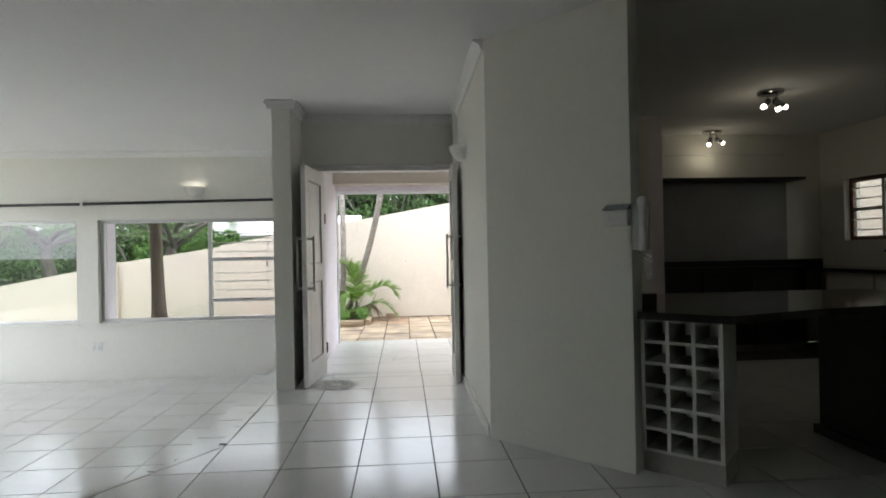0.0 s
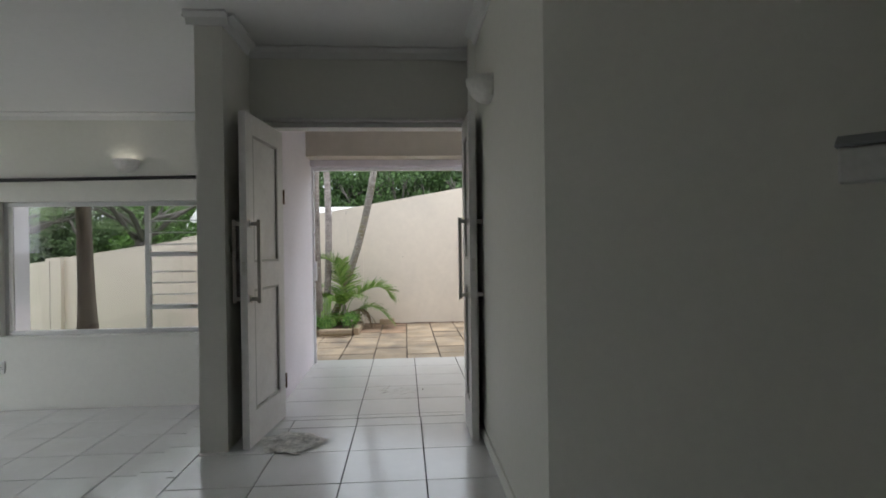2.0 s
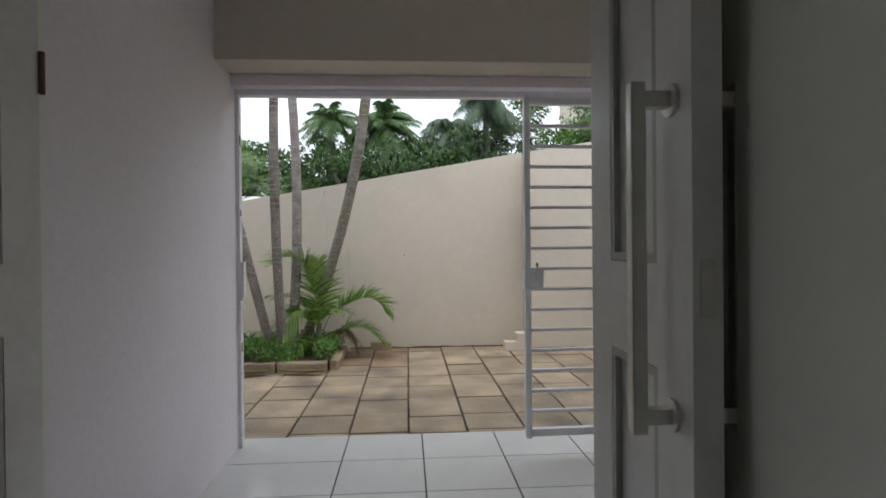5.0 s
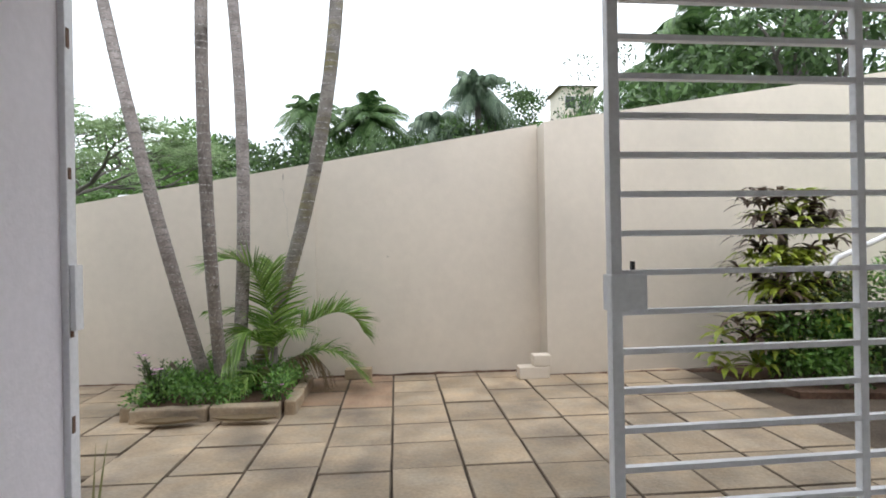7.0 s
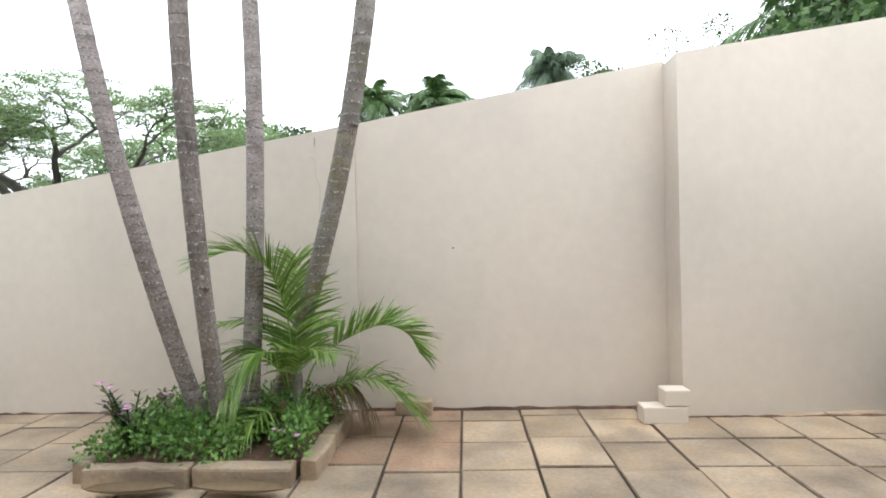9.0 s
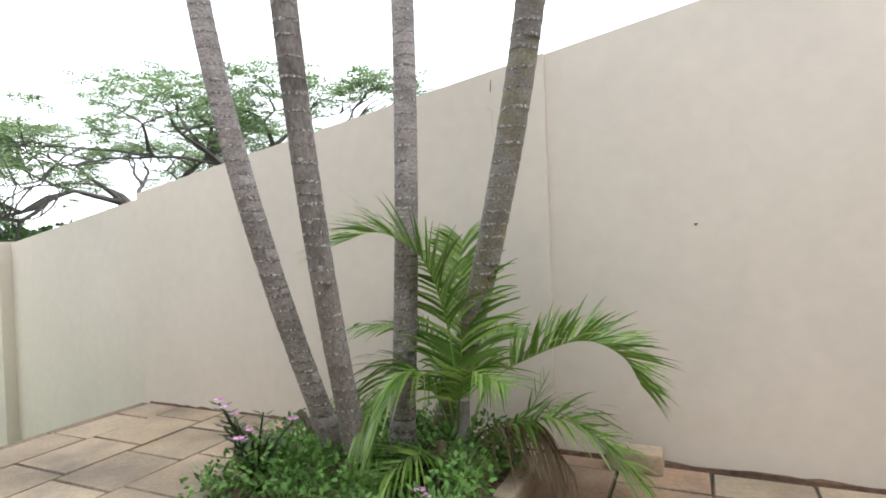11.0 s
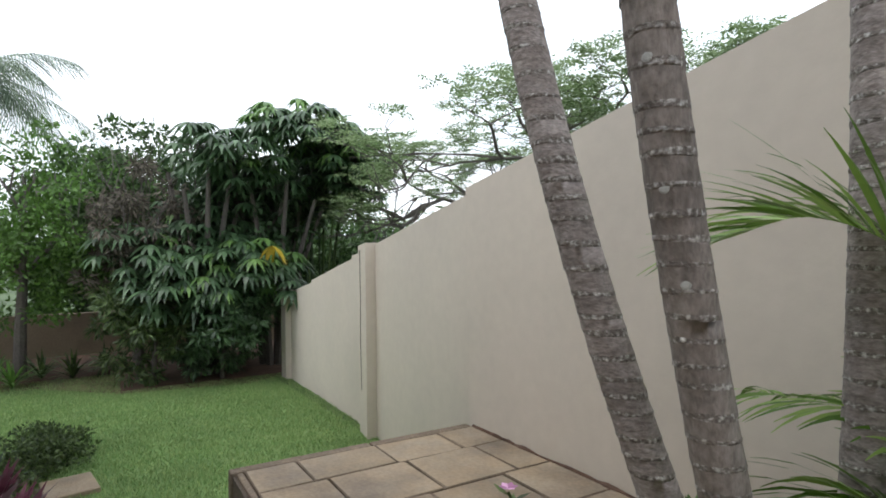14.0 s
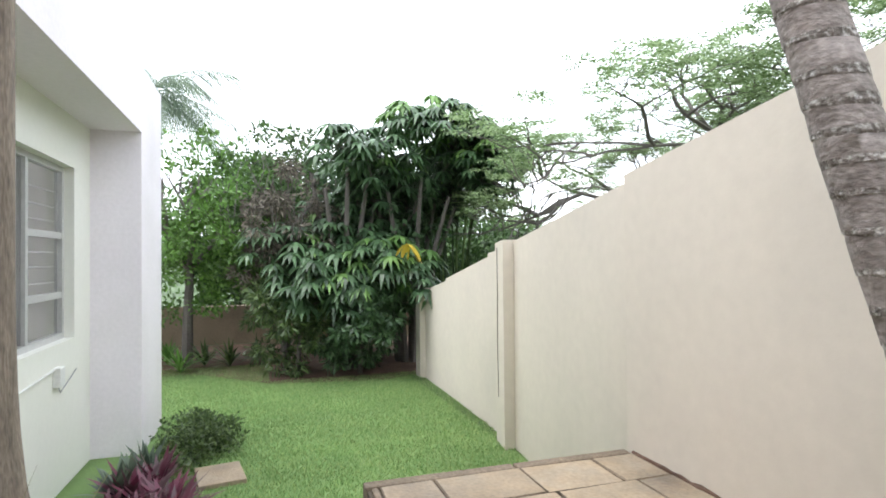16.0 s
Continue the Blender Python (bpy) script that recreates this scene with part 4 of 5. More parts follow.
def spot(u, d, z):
    """u along the patio view across the planter, d away from it, z up."""
    return (0.935 * u - 0.354 * d, 0.354 * u + 0.935 * d, z)


for points, leaflet, count, hang, vee, tone in (
        (((0, 0, 0.02), (-0.005, -0.02, 0.42), (-0.05, -0.05, 0.72), (-0.14, -0.08, 0.93), (-0.30, -0.1, 1.02), (-0.46, -0.12, 0.98)), 0.36, 56, 0.2, 0.4, 0),
        (((0, 0, 0.02), (0.02, 0.02, 0.42), (0.03, 0.04, 0.75), (0.04, 0.1, 0.98)), 0.32, 40, 0.3, 0.3, 0),
        (((0.02, 0, 0.05), (0.13, -0.04, 0.36), (0.33, -0.09, 0.50), (0.52, -0.13, 0.56), (0.66, -0.16, 0.50), (0.73, -0.17, 0.38)), 0.25, 48, 0.25, 1.1, 0),
        (((0.02, 0, 0.05), (0.14, -0.06, 0.16), (0.28, -0.12, 0.23), (0.43, -0.18, 0.26), (0.58, -0.22, 0.17), (0.69, -0.25, 0.04)), 0.25, 40, 0.45, 0.7, 0),
        (((-0.01, 0, 0.05), (-0.06, -0.06, 0.28), (-0.14, -0.12, 0.44), (-0.25, -0.18, 0.43), (-0.38, -0.24, 0.26)), 0.3, 44, 0.55, 0.2, 0),
        (((-0.02, 0, 0.03), (-0.1, -0.15, 0.12), (-0.2, -0.28, 0.15), (-0.36, -0.4, 0.06)), 0.24, 24, 0.3, 0.3, 0),
        (((0, 0, 0.05), (-0.06, 0.06, 0.38), (-0.18, 0.12, 0.58), (-0.46, 0.2, 0.6)), 0.22, 26, 0.4, 0.3, 0),
        (((0, 0, 0.05), (0.01, -0.08, 0.32), (0.06, -0.2, 0.46), (0.2, -0.36, 0.45)), 0.24, 26, 0.35, 0.3, 0),
        (((0.02, 0, 0.05), (0.05, 0.1, 0.3), (0.12, 0.2, 0.5), (0.26, 0.26, 0.56)), 0.22, 24, 0.4, 0.4, 0),
        (((0.02, 0, 0.05), (0.14, -0.08, 0.18), (0.27, -0.14, 0.26), (0.36, -0.16, 0.42)), 0.22, 9, 0.1, 0.3, 0),
        (((0.02, 0, 0.03), (0.2, -0.06, 0.22), (0.34, -0.1, 0.2), (0.42, -0.12, 0.0)), 0.18, 22, 1.0, 0.1, 1),
        (((0.02, 0, 0.03), (0.12, -0.1, 0.2), (0.3, -0.16, 0.22), (0.45, -0.2, 0.06)), 0.16, 18, 1.1, 0.1, 1),
        (((0, -0.02, 0.03), (-0.06, -0.1, 0.16), (-0.1, -0.16, 0.1), (-0.12, -0.2, -0.02)), 0.16, 18, 1.0, 0.1, 1),
        (((0, -0.02, 0.03), (0.05, -0.12, 0.14), (0.06, -0.18, 0.08), (0.06, -0.22, -0.03)), 0.14, 18, 1.0, 0.1, 1)):
    arched_frond(young, [spot(*p) for p in points], leaflet * (1.0 if tone else 1.18), 0.012 if tone else 0.0155, count if tone else int(count * 1.25), 0.3, hang, vee, DRYLEAF if tone else PALMLEAF, "hanging dry brown frond" if tone else "")
part("stem_base", tube([(0, 0, -0.08), (0.01, 0, 0.1), (0.03, 0, 0.3)], [0.05, 0.04, 0.025], 10), MOSSBARK, young)

# planter bed and edging
structure("planter_soil", prism([(-1.40, 10.22), (-0.42, 10.22), (-0.40, 11.1), (-1.45, 11.1)], -0.5, 0.02), SOIL, "brown planter soil round the palms", "planter")
EDGE = [(-1.42, 10.18, -0.90, 10.18), (-0.885, 10.18, -0.42, 10.18), (-0.36, 10.22, -0.36, 10.62), (-0.36, 10.635, -0.36, 11.08), (-1.46, 10.2, -1.46, 10.62), (-1.46, 10.64, -1.46, 11.08)]
for x0, y0, x1, y1 in EDGE:
    k = box(min(x0, x1) - (0.045 if x0 == x1 else 0), min(y0, y1) - (0.045 if y0 == y1 else 0), -0.12, max(x0, x1) + (0.045 if x0 == x1 else 0), max(y0, y1) + (0.045 if y0 == y1 else 0), 0.035, bevel=0.015)
    bmesh.ops.subdivide_edges(k, edges=[e for e in k.edges if e.calc_length() > 0.2], cuts=5)
    for q in k.verts:
        q.co += Vector(noise.noise_vector(q.co * 9)) * 0.012
    tagged(part("edging_stone", k, SLAB), "worn sandstone edging block of the palm planter", "edging stone", "planter edging")
for x, a, s in ((-1.13, 4, 0.2), (-0.63, -5, 0.22)):
    bm = bmesh.new()
    rows = []
    for i in range(13):
        u = -1 + i / 6
        w = 0.055 * math.sqrt(max(0.01, 1 - u * u))
        rows.append([bm.verts.new((u * s, w * math.cos(q), 0.02 + 0.03 * (1 - math.sin(q)) * math.sqrt(max(0.02, 1 - u * u)) + 0.02 * u * u)) for q in (0, 0.6, 1.2, 1.57, 1.95, 2.55, 3.14)])
    for p, q in zip(rows, rows[1:]):
        for i in range(6):
            bm.faces.new((p[i], p[i + 1], q[i + 1], q[i]))
    sheath = part("palm_sheath", bm, DRYLEAF, None, smooth=True)
    sheath.matrix_basis = pose(x, 10.05, PATIO, 0, 0, a)
    tagged(sheath, "fallen dry palm sheath lying before the planter", "palm sheath", "palm sheaths")
gc = Leaves()
for _ in range(330):
    x, y = RNG.uniform(-1.45, -0.4), RNG.uniform(10.2, 11.1)
    h = 0.09 + 0.1 * noise.noise(Vector((x * 3, y * 3, 0))) + 0.05 * RNG.random()
    if -0.75 < x < -0.5 and y < 10.55:
        continue
    cluster(gc, Vector((x, y, 0.03 + h * 0.75)), 0.07 + 0.04 * RNG.random(), 28, 0.032, 0.017, 0.9)
tagged(gc.done("groundcover", COVER), "low bright green groundcover round the palm trunks", "groundcover", "", "stuff")


def flower_bush(at, count, height, label):
    top = empty("flowering_plant", at, label, "flowering plant", "pink flowering plants")
    st, lv, fl = bmesh.new(), Leaves(), Leaves()
    for _ in range(count):
        tip = Vector((RNG.gauss(0, 0.085), RNG.gauss(0, 0.07), height * RNG.uniform(0.6, 1.1)))
        tube([Vector((tip.x * 0.3, tip.y * 0.3, 0)), tip * 0.55 + Vector((0, 0, 0.04)), tip], 0.004, 4, st, cap=False)
        for k in range(26):
            s = 0.25 + 0.75 * k / 26
            a = k * 2.4
            lv.quad(tip * s, Vector((math.cos(a), math.sin(a), 0.4)).normalized(), Vector((0, 0, 1)), 0.055, 0.02)
        if RNG.random() < 0.75:
            for k in range(6):
                a = k * 1.05
                fl.quad(tip + Vector((0, 0, 0.01)), Vector((math.cos(a), math.sin(a), 0.25)).normalized(), Vector((0, 0, 1)), 0.026, 0.024)
    tagged(part("stem_work", st, SHRUB, top), kind="stuff")
    tagged(lv.done("foliage", SHRUB, top), kind="stuff")
    tagged(fl.done("blossom", PINK, top, "small pink five-petalled flowers"), kind="stuff")


flower_bush((-1.33, 10.4, 0.02), 12, 0.33, "pink periwinkle flowering at the planter edge")
flower_bush((-0.55, 10.33, 0.02), 3, 0.12, "low pink periwinkle flower in the planter")
stump = part("cut_stem", tube([(-1.22, 10.75, 0.0), (-1.28, 10.74, 0.13), (-1.36, 10.72, 0.24)], [0.02, 0.018, 0.015], 8), BARK)
tagged(stump, "dead broken stem in the planter", "stem")
step_stone = part("wall_step_stone", box(-0.07, 11.24, PATIO, 0.17, 11.365, 0.03, bevel=0.01), SLAB)
tagged(step_stone, "small loose sandstone block at the wall foot", "stone block")
for x0, x1, z0, z1 in ((1.46, 1.73, PATIO, 0.045), (1.59, 1.745, 0.046, 0.145)):
    tagged(part("loose_brick", box(x0, 11.01, z0, x1, 11.145, z1, bevel=0.01), PLASTER), "cream-painted brick stacked at the wall foot", "brick", "bricks at the wall")

def foot_strip(x0, x1, y, label):
    """An uneven line of earth along the wall foot."""
    rng, bm, n = random.Random(11), bmesh.new(), int((x1 - x0) / 0.06)
    rows = []
    for i in range(n + 1):
        x, d, h = x0 + (x1 - x0) * i / n, 0.008 + 0.03 * rng.random() ** 2, 0.002 + 0.012 * rng.random()
        rows.append([bm.verts.new(p) for p in ((x, y, PATIO - 0.02), (x, y, PATIO + h), (x, y - d * 0.6, PATIO + h * 0.6), (x, y - d, PATIO - 0.02))])
    for p, q in zip(rows, rows[1:]):
        for i in range(3):
            bm.faces.new((p[i], p[i + 1], q[i + 1], q[i]))
    tagged(part("wall_foot_earth", bm, SOIL), label, "earth", "", "structure")


foot_strip(-3.17, -0.34, 11.369, "dark line of earth along the wall foot")
foot_strip(-0.32, 1.745, 11.399, "dark line of earth along the wall foot")
foot_strip(1.77, 3.3, 11.149, "dark line of earth along the wall foot")

# thin cracks in the boundary wall
def crack(points, mat_=DARKMETAL, width=0.004):
    tagged(part("wall_crack", tube(points, width, 4), mat_), "thin dark crack in the wall plaster", "crack", "wall cracks", "structure")


crack([(-0.60, 11.369, 1.80), (-0.605, 11.369, 1.74)], JOINT, 0.0025)
crack([(-0.63, 11.370, 1.67), (-0.60, 11.370, 1.64), (-0.60, 11.370, 1.54), (-0.57, 11.370, 1.47), (-0.575, 11.370, 1.3), (-0.55, 11.370, 1.15)], KICK, 0.0014)
crack([(-5.38, 11.548, 1.05), (-5.375, 11.548, 0.6), (-5.385, 11.548, 0.2), (-5.37, 11.548, -0.3)], JOINT, 0.0035)
tagged(part("wall_spot", tube([(0.32, 11.399, 1.03), (0.333, 11.399, 1.033)], 0.004, 6), JOINT), "small dark chip in the wall plaster", "chip", "", "structure")

# ---- planting beside the steps, seen through the gate ----
structure("flower_bed", prism([(3.4, 10.15), (5.2, 9.85), (5.2, 11.14), (3.3, 11.14)], -0.4, -0.03), SOIL, "dark soil of the raised flower bed", "flower bed")


def strap_plant(name, at, count, length, width, mat, label, category, up=0.5, droop=0.5):
    lv = Leaves()
    for k in range(count):
        a = RNG.uniform(0, 6.28)
        e = RNG.uniform(up * 0.4, up * 1.6)
        lv.blade(Vector((0, 0, 0.01 + 0.05 * RNG.random())), Vector((math.cos(a) * math.cos(e), math.sin(a) * math.cos(e), math.sin(e))), length * RNG.uniform(0.6, 1.1), width * RNG.uniform(0.8, 1.2), droop * RNG.uniform(0.4, 1.2), 5)
    ob = lv.done(name, mat)
    ob.location = at
    return tagged(ob, label, category, name + " group")


strap_meshes = {}
for tone, mat_ in (("pale", CROTON), ("bronze", DARKSTRAP)):
    for k in range(5):
        lv = Leaves()
        lv.blade(Vector((0, 0, 0)), Vector((1, 0, 0.35 + 0.2 * k)), 0.24 + 0.03 * k, 0.062, 0.35 + 0.12 * k, 5)
        ob = lv.done("strap_leaf", mat_)
        strap_meshes[tone, k] = ob.data
        bpy.data.objects.remove(ob)
for k in range(130):
    z = RNG.uniform(0.05, 1.5)
    spread_x = 0.62 * (1.1 - z / 2.2)
    pale = RNG.random() < (0.72 if z < 1.05 else 0.3)
    plant = empty("bromeliad", (3.66 + RNG.uniform(-1, 1) * spread_x, 10.56 + RNG.uniform(-0.2, 0.2), z), "yellow-green strap-leaved bromeliad on the planted mound" if pale else "dark bronze strap-leaved bromeliad on the planted mound", "bromeliad", "bromeliads on the mound")
    for i in range(11):
        ob = new("leaf", strap_meshes["pale" if pale else "bronze", RNG.randint(0, 4)])
        ob.parent = plant
        ob.rotation_euler = (0, RNG.uniform(-0.3, 0.3), i * 0.571 + RNG.uniform(-0.2, 0.2))
mound = part("planted_stump", tube([(3.75, 10.8, 0.0), (3.74, 10.8, 0.7), (3.76, 10.8, 1.35)], [0.14, 0.06, 0.03], 10), BARK)
tagged(mound, "old tree stump covered with bromeliads", "stump")
for k, (x, y, s) in enumerate(((3.55, 10.45, 0.3), (4.1, 10.4, 0.42), (4.5, 10.5, 0.5), (4.9, 10.6, 0.55), (3.95, 10.3, 0.25), (4.6, 10.15, 0.35), (5.1, 10.3, 0.45))):
    lv = Leaves()
    for _ in range(26):
        cluster(lv, Vector((RNG.gauss(0, s * 0.5), RNG.gauss(0, s * 0.35), s * RNG.uniform(0.1, 1.7))), 0.15, 55, 0.055, 0.026)
    ob = lv.done("shrub", SHRUB if k % 2 else COVER)
    ob.location = (x, y, 0.03)
    tagged(ob, "leafy green shrub in the flower bed", "shrub", "flower bed shrubs")
flower_bush((3.45, 10.3, 0.05), 12, 0.5, "pink flowering bush in the flower bed")
flower_bush((4.15, 10.2, 0.05), 10, 0.55, "pink flowering bush behind the rail")
hand = empty("stair_rail", (0, 0, 0), "white painted steel stair rail rising beside the flower bed", "rail")
part("top_bar", tube([(3.30, 9.75, 0.86), (3.38, 9.75, 0.98), (3.75, 9.75, 1.13), (5.1, 9.75, 1.75)], 0.02, 8), GATEPAINT, hand, smooth=True)
for x, z in ((3.52, 1.03), (4.6, 1.5)):
    part("support", tube([(x, 9.75, -0.06), (x, 9.75, z)], 0.014, 8), GATEPAINT, hand)
pier = part("low_pier", box(3.58, 9.22, PATIO, 3.92, 9.5, 0.55, bevel=0.012), PLASTER)
tagged(pier, "low cream plastered pier beside the steps", "pier")
for i in range(3):
    structure("outside_step", box(3.76 + 0.3 * i, 8.7, PATIO, 4.08 + 0.3 * i, 9.7, PATIO + 0.17 * (i + 1)), SLAB, "sandstone garden step", "step")

# ---- lawn side: tree by the house, beds, stones ----
lawn_tree = empty("garden_tree", (-3.15, 8.54, ground_height(-3.15, 8.54)), "tall garden tree with a furrowed grey-brown trunk beside the house", "tree")
bm = bmesh.new()
sides, rings = 20, []
for i in range(26):
    h = -0.1 + i * 0.19
    r = 0.083 + 0.34 * math.exp(-max(0, h) * 2.8) - 0.003 * h
    c = Vector((0.0 - 0.045 * h * 0.5, 0.0, h))
    rings.append([bm.verts.new(c + Vector((math.cos(a), math.sin(a), 0)) * r * (1 + 0.05 * noise.noise(Vector((math.cos(a) * 3, math.sin(a) * 3, h * 0.8 + 5))) + (0.28 * math.exp(-max(0, h) * 3) * math.cos(a * 4 + 1)))) for a in [2 * math.pi * k / sides for k in range(sides)]])
for a, b in zip(rings, rings[1:]):
    for k in range(sides):
        bm.faces.new((a[k], a[(k + 1) % sides], b[(k + 1) % sides], b[k]))
part("trunk", bm, BARK, lawn_tree, smooth=True)
tips, bm = [], bmesh.new()
for k in range(4):
    a = k * 1.57 + 0.4
    branches(bm, Vector((-0.1, 0, 4.5)), Vector((math.cos(a), math.sin(a), 0.9)), 1.3, 0.06, 2, tips)
part("branchwork", bm, BARK, lawn_tree)
lv = Leaves()
for p, d in tips:
    cluster(lv, p, 0.5, 60, 0.1, 0.04)
lv.done("crown", FOREST, lawn_tree)


def ground_at(x, y):
    return (x, y, ground_height(x, y))


for x, y in ((-4.5, 8.62), (-4.75, 8.8), (-4.95, 8.66), (-4.3, 8.82), (-4.6, 8.95), (-5.15, 8.8), (-4.1, 8.7), (-3.9, 8.85), (-4.4, 9.0), (-4.0, 8.6), (-4.2, 8.98), (-3.75, 8.72), (-3.6, 8.92), (-3.8, 9.02), (-3.55, 8.75)):
    strap_plant("purple_strap_plant", ground_at(x, y), 50, 0.4, 0.05, PURPLE, "purple-red strap-leaved plant in the house bed", "strap plant", 0.8, 0.35)
for x, y in ((-5.2, 8.62), (-5.45, 8.68), (-5.0, 8.58)):
    strap_plant("grey_strap_plant", ground_at(x, y), 40, 0.36, 0.05, GREYLEAF, "grey-green strap-leaved plant against the house wall", "strap plant", 0.9, 0.3)
for x, y, s in ((-5.75, 8.85, 0.24), (-6.1, 8.95, 0.26), (-5.9, 9.1, 0.2), (-6.4, 8.9, 0.22), (-6.2, 9.15, 0.18)):
    lv = Leaves()
    for _ in range(22):
        cluster(lv, Vector((RNG.gauss(0, s * 0.6), RNG.gauss(0, s * 0.45), s * RNG.uniform(0.2, 1.25))), 0.09, 40, 0.04, 0.02)
    ob = lv.done("low_shrub", SHRUB)
    ob.location = ground_at(x, y)
    tagged(ob, "low rounded green shrub at the house corner", "shrub", "house bed shrubs")
for x, y, a, w in ((-5.35, 9.2, 10, 0.42), (-2.5, 9.3, 5, 0.45), (-2.9, 9.55, -8, 0.4)):
    st = part("stepping_stone", box(-w / 2, -0.17, -0.05, w / 2, 0.17, 0.03, bevel=0.01), SLAB)
    st.matrix_basis = pose(x, y, ground_height(x, y) + 0.01, 0, 0, a)
    tagged(st, "square sandstone stepping stone in the lawn", "stepping stone", "stepping stones")
tuft = Leaves()
for _ in range(260):
    a, e = RNG.uniform(0, 6.28), RNG.uniform(0.9, 1.5)
    tuft.blade(Vector((RNG.gauss(0, 0.28), RNG.gauss(0, 0.07), 0)), Vector((math.cos(a) * math.cos(e), math.sin(a) * math.cos(e), math.sin(e))), RNG.uniform(0.6, 1.0), 0.012, 0.2, 4)
ob = tuft.done("ornamental_grass", STRAW)
ob.location = ground_at(-1.75, 8.7)
tagged(ob, "tuft of straw-coloured ornamental grass under the window", "grass tuft")
cbox = empty("junction_box", (-5.35, 8.1, 0.13), "small white cable box with a conduit on the outside wall", "cable box")
part("case", box(-0.05, 0.001, -0.07, 0.05, 0.05, 0.07, bevel=0.006), PLASTIC, cbox)
part("cable", tube([(0.0, 0.02, -0.07), (-0.05, 0.02, -0.12), (-0.25, 0.01, -0.08), (-0.45, 0.01, -0.02)], 0.004, 5), GREYPLASTIC, cbox)
part("conduit", tube([(0.05, 0.012, 0.06), (0.7, 0.012, 0.03), (0.74, 0.012, -0.5)], 0.008, 6), PLASTIC, cbox)


def grass(x0, x1, y0, y1, count):
    lv = Leaves()
    for _ in range(count):
        x, y = RNG.uniform(x0, x1), RNG.uniform(y0, y1)
        a = RNG.uniform(0, 6.28)
        b = Vector((x, y, ground_height(x, y) - 0.004))
        s = Vector((math.cos(a), math.sin(a), 0)) * 0.004
        lv.v += [b - s, b + s, b + Vector((RNG.gauss(0, 0.012), RNG.gauss(0, 0.012), RNG.uniform(0.015, 0.04)))]
        lv.f.append((len(lv.v) - 3, len(lv.v) - 2, len(lv.v) - 1))
    tagged(lv.done("grass", BLADE), "short green lawn grass blades", "grass", "", "stuff")


grass(-9.0, -3.25, 8.55, 11.74, 98000)
grass(-10.4, -9.0, 6.6, 9.6, 22000)
grass(-9.0, -7.2, 6.6, 8.55, 16000)
grass(-3.45, -2.08, 8.4, 9.97, 17000)
grass(-2.08, -1.15, 8.4, 9.2, 8000)

# ---- trees at the end of the lawn ----
def umbrella_tree(at, height, whorls, radius, label):
    """Whorls of long drooping leaflets at the ends of slender stems."""
    top = empty("umbrella_tree", at, label, "tree", "umbrella trees")
    RNG.seed(int(height * 100))
    bm, dark, fresh = bmesh.new(), Leaves(), Leaves()
    for k in range(9):
        a = k * 0.7
        p = Vector((math.cos(a) * radius * 0.5, math.sin(a) * radius * 0.5, height * RNG.uniform(0.6, 0.85)))
        tube([Vector((math.cos(a) * 0.2, math.sin(a) * 0.2, -0.1)), p * 0.5 + Vector((0, 0, 0.2)), p], [0.07, 0.05, 0.03], 6, bm)
    heads = []
    for k in range(max(9, whorls // 13)):
        a, z = k * 2.4 + RNG.uniform(-0.4, 0.4), height * (0.3 + 0.61 * ((k * 0.618) % 1.0))
        r = radius * (0.35 + 0.65 * math.sin(min(1.0, z / height) * 2.7)) * RNG.uniform(0.55, 1.0)
        heads.append((Vector((math.cos(a) * r, math.sin(a) * r, z)), RNG.uniform(0.42, 0.68), RNG.random() < 0.2))
    for k in range(whorls):
        c0, r, young = heads[k % len(heads)]
        d = rand_dir(-0.35)
        c = c0 + Vector((d.x * r, d.y * r, d.z * r * 0.8))
        leaves = fresh if young and d.z > 0.1 else dark
        n = RNG.randint(9, 12)
        size = RNG.uniform(0.22, 0.33)
        tube([c0, c], 0.008, 4, bm, cap=False)
        for i in range(n):
            q = i * 6.283 / n + RNG.uniform(-0.1, 0.1)
            leaves.blade(c, Vector((math.cos(q) + d.x * 0.5, math.sin(q) + d.y * 0.5, RNG.uniform(-0.15, 0.2))), size * RNG.uniform(0.85, 1.1), 0.082, RNG.uniform(0.55, 0.95), 4)
    part("stem_work", bm, LIMB, top)
    dark.done("crown", BROAD, top, "dark glossy drooping leaf whorls")
    fresh.done("young_foliage", FRESH, top, "fresh light green leaf whorls")


def leafy_tree(name, at, height, radius, clumps, per, mat, label, trunk_r=0.12, length=0.09, width=0.045, low=0.2, hang=0.0, flat=0.75, group=""):
    top = empty(name, at, label, "tree", group)
    bm, tips = bmesh.new(), []
    tube([(0, 0, -0.2), (0.05, 0.02, height * 0.2), (-0.04, 0.05, height * 0.42)], [trunk_r, trunk_r * 0.8, trunk_r * 0.6], 8, bm)
    for k in range(5):
        a = k * 1.26 + RNG.random()
        branches(bm, Vector((-0.04, 0.05, height * 0.4)), Vector((math.cos(a), math.sin(a), 1.0)), height * 0.2, trunk_r * 0.5, 2, tips)
    part("trunk", bm, LIMB, top)
    lv = Leaves()
    for k in range(clumps):
        d = rand_dir()
        r = RNG.random() ** 0.4
        c = Vector((d.x * radius * r, d.y * radius * r, height * (low + (1 - low) * 0.5) + d.z * height * (1 - low) * 0.5 * r))
        cluster(lv, c, radius * RNG.uniform(0.13, 0.26), per, length, width, flat, hang)
    lv.done("crown", mat, top)
    return top


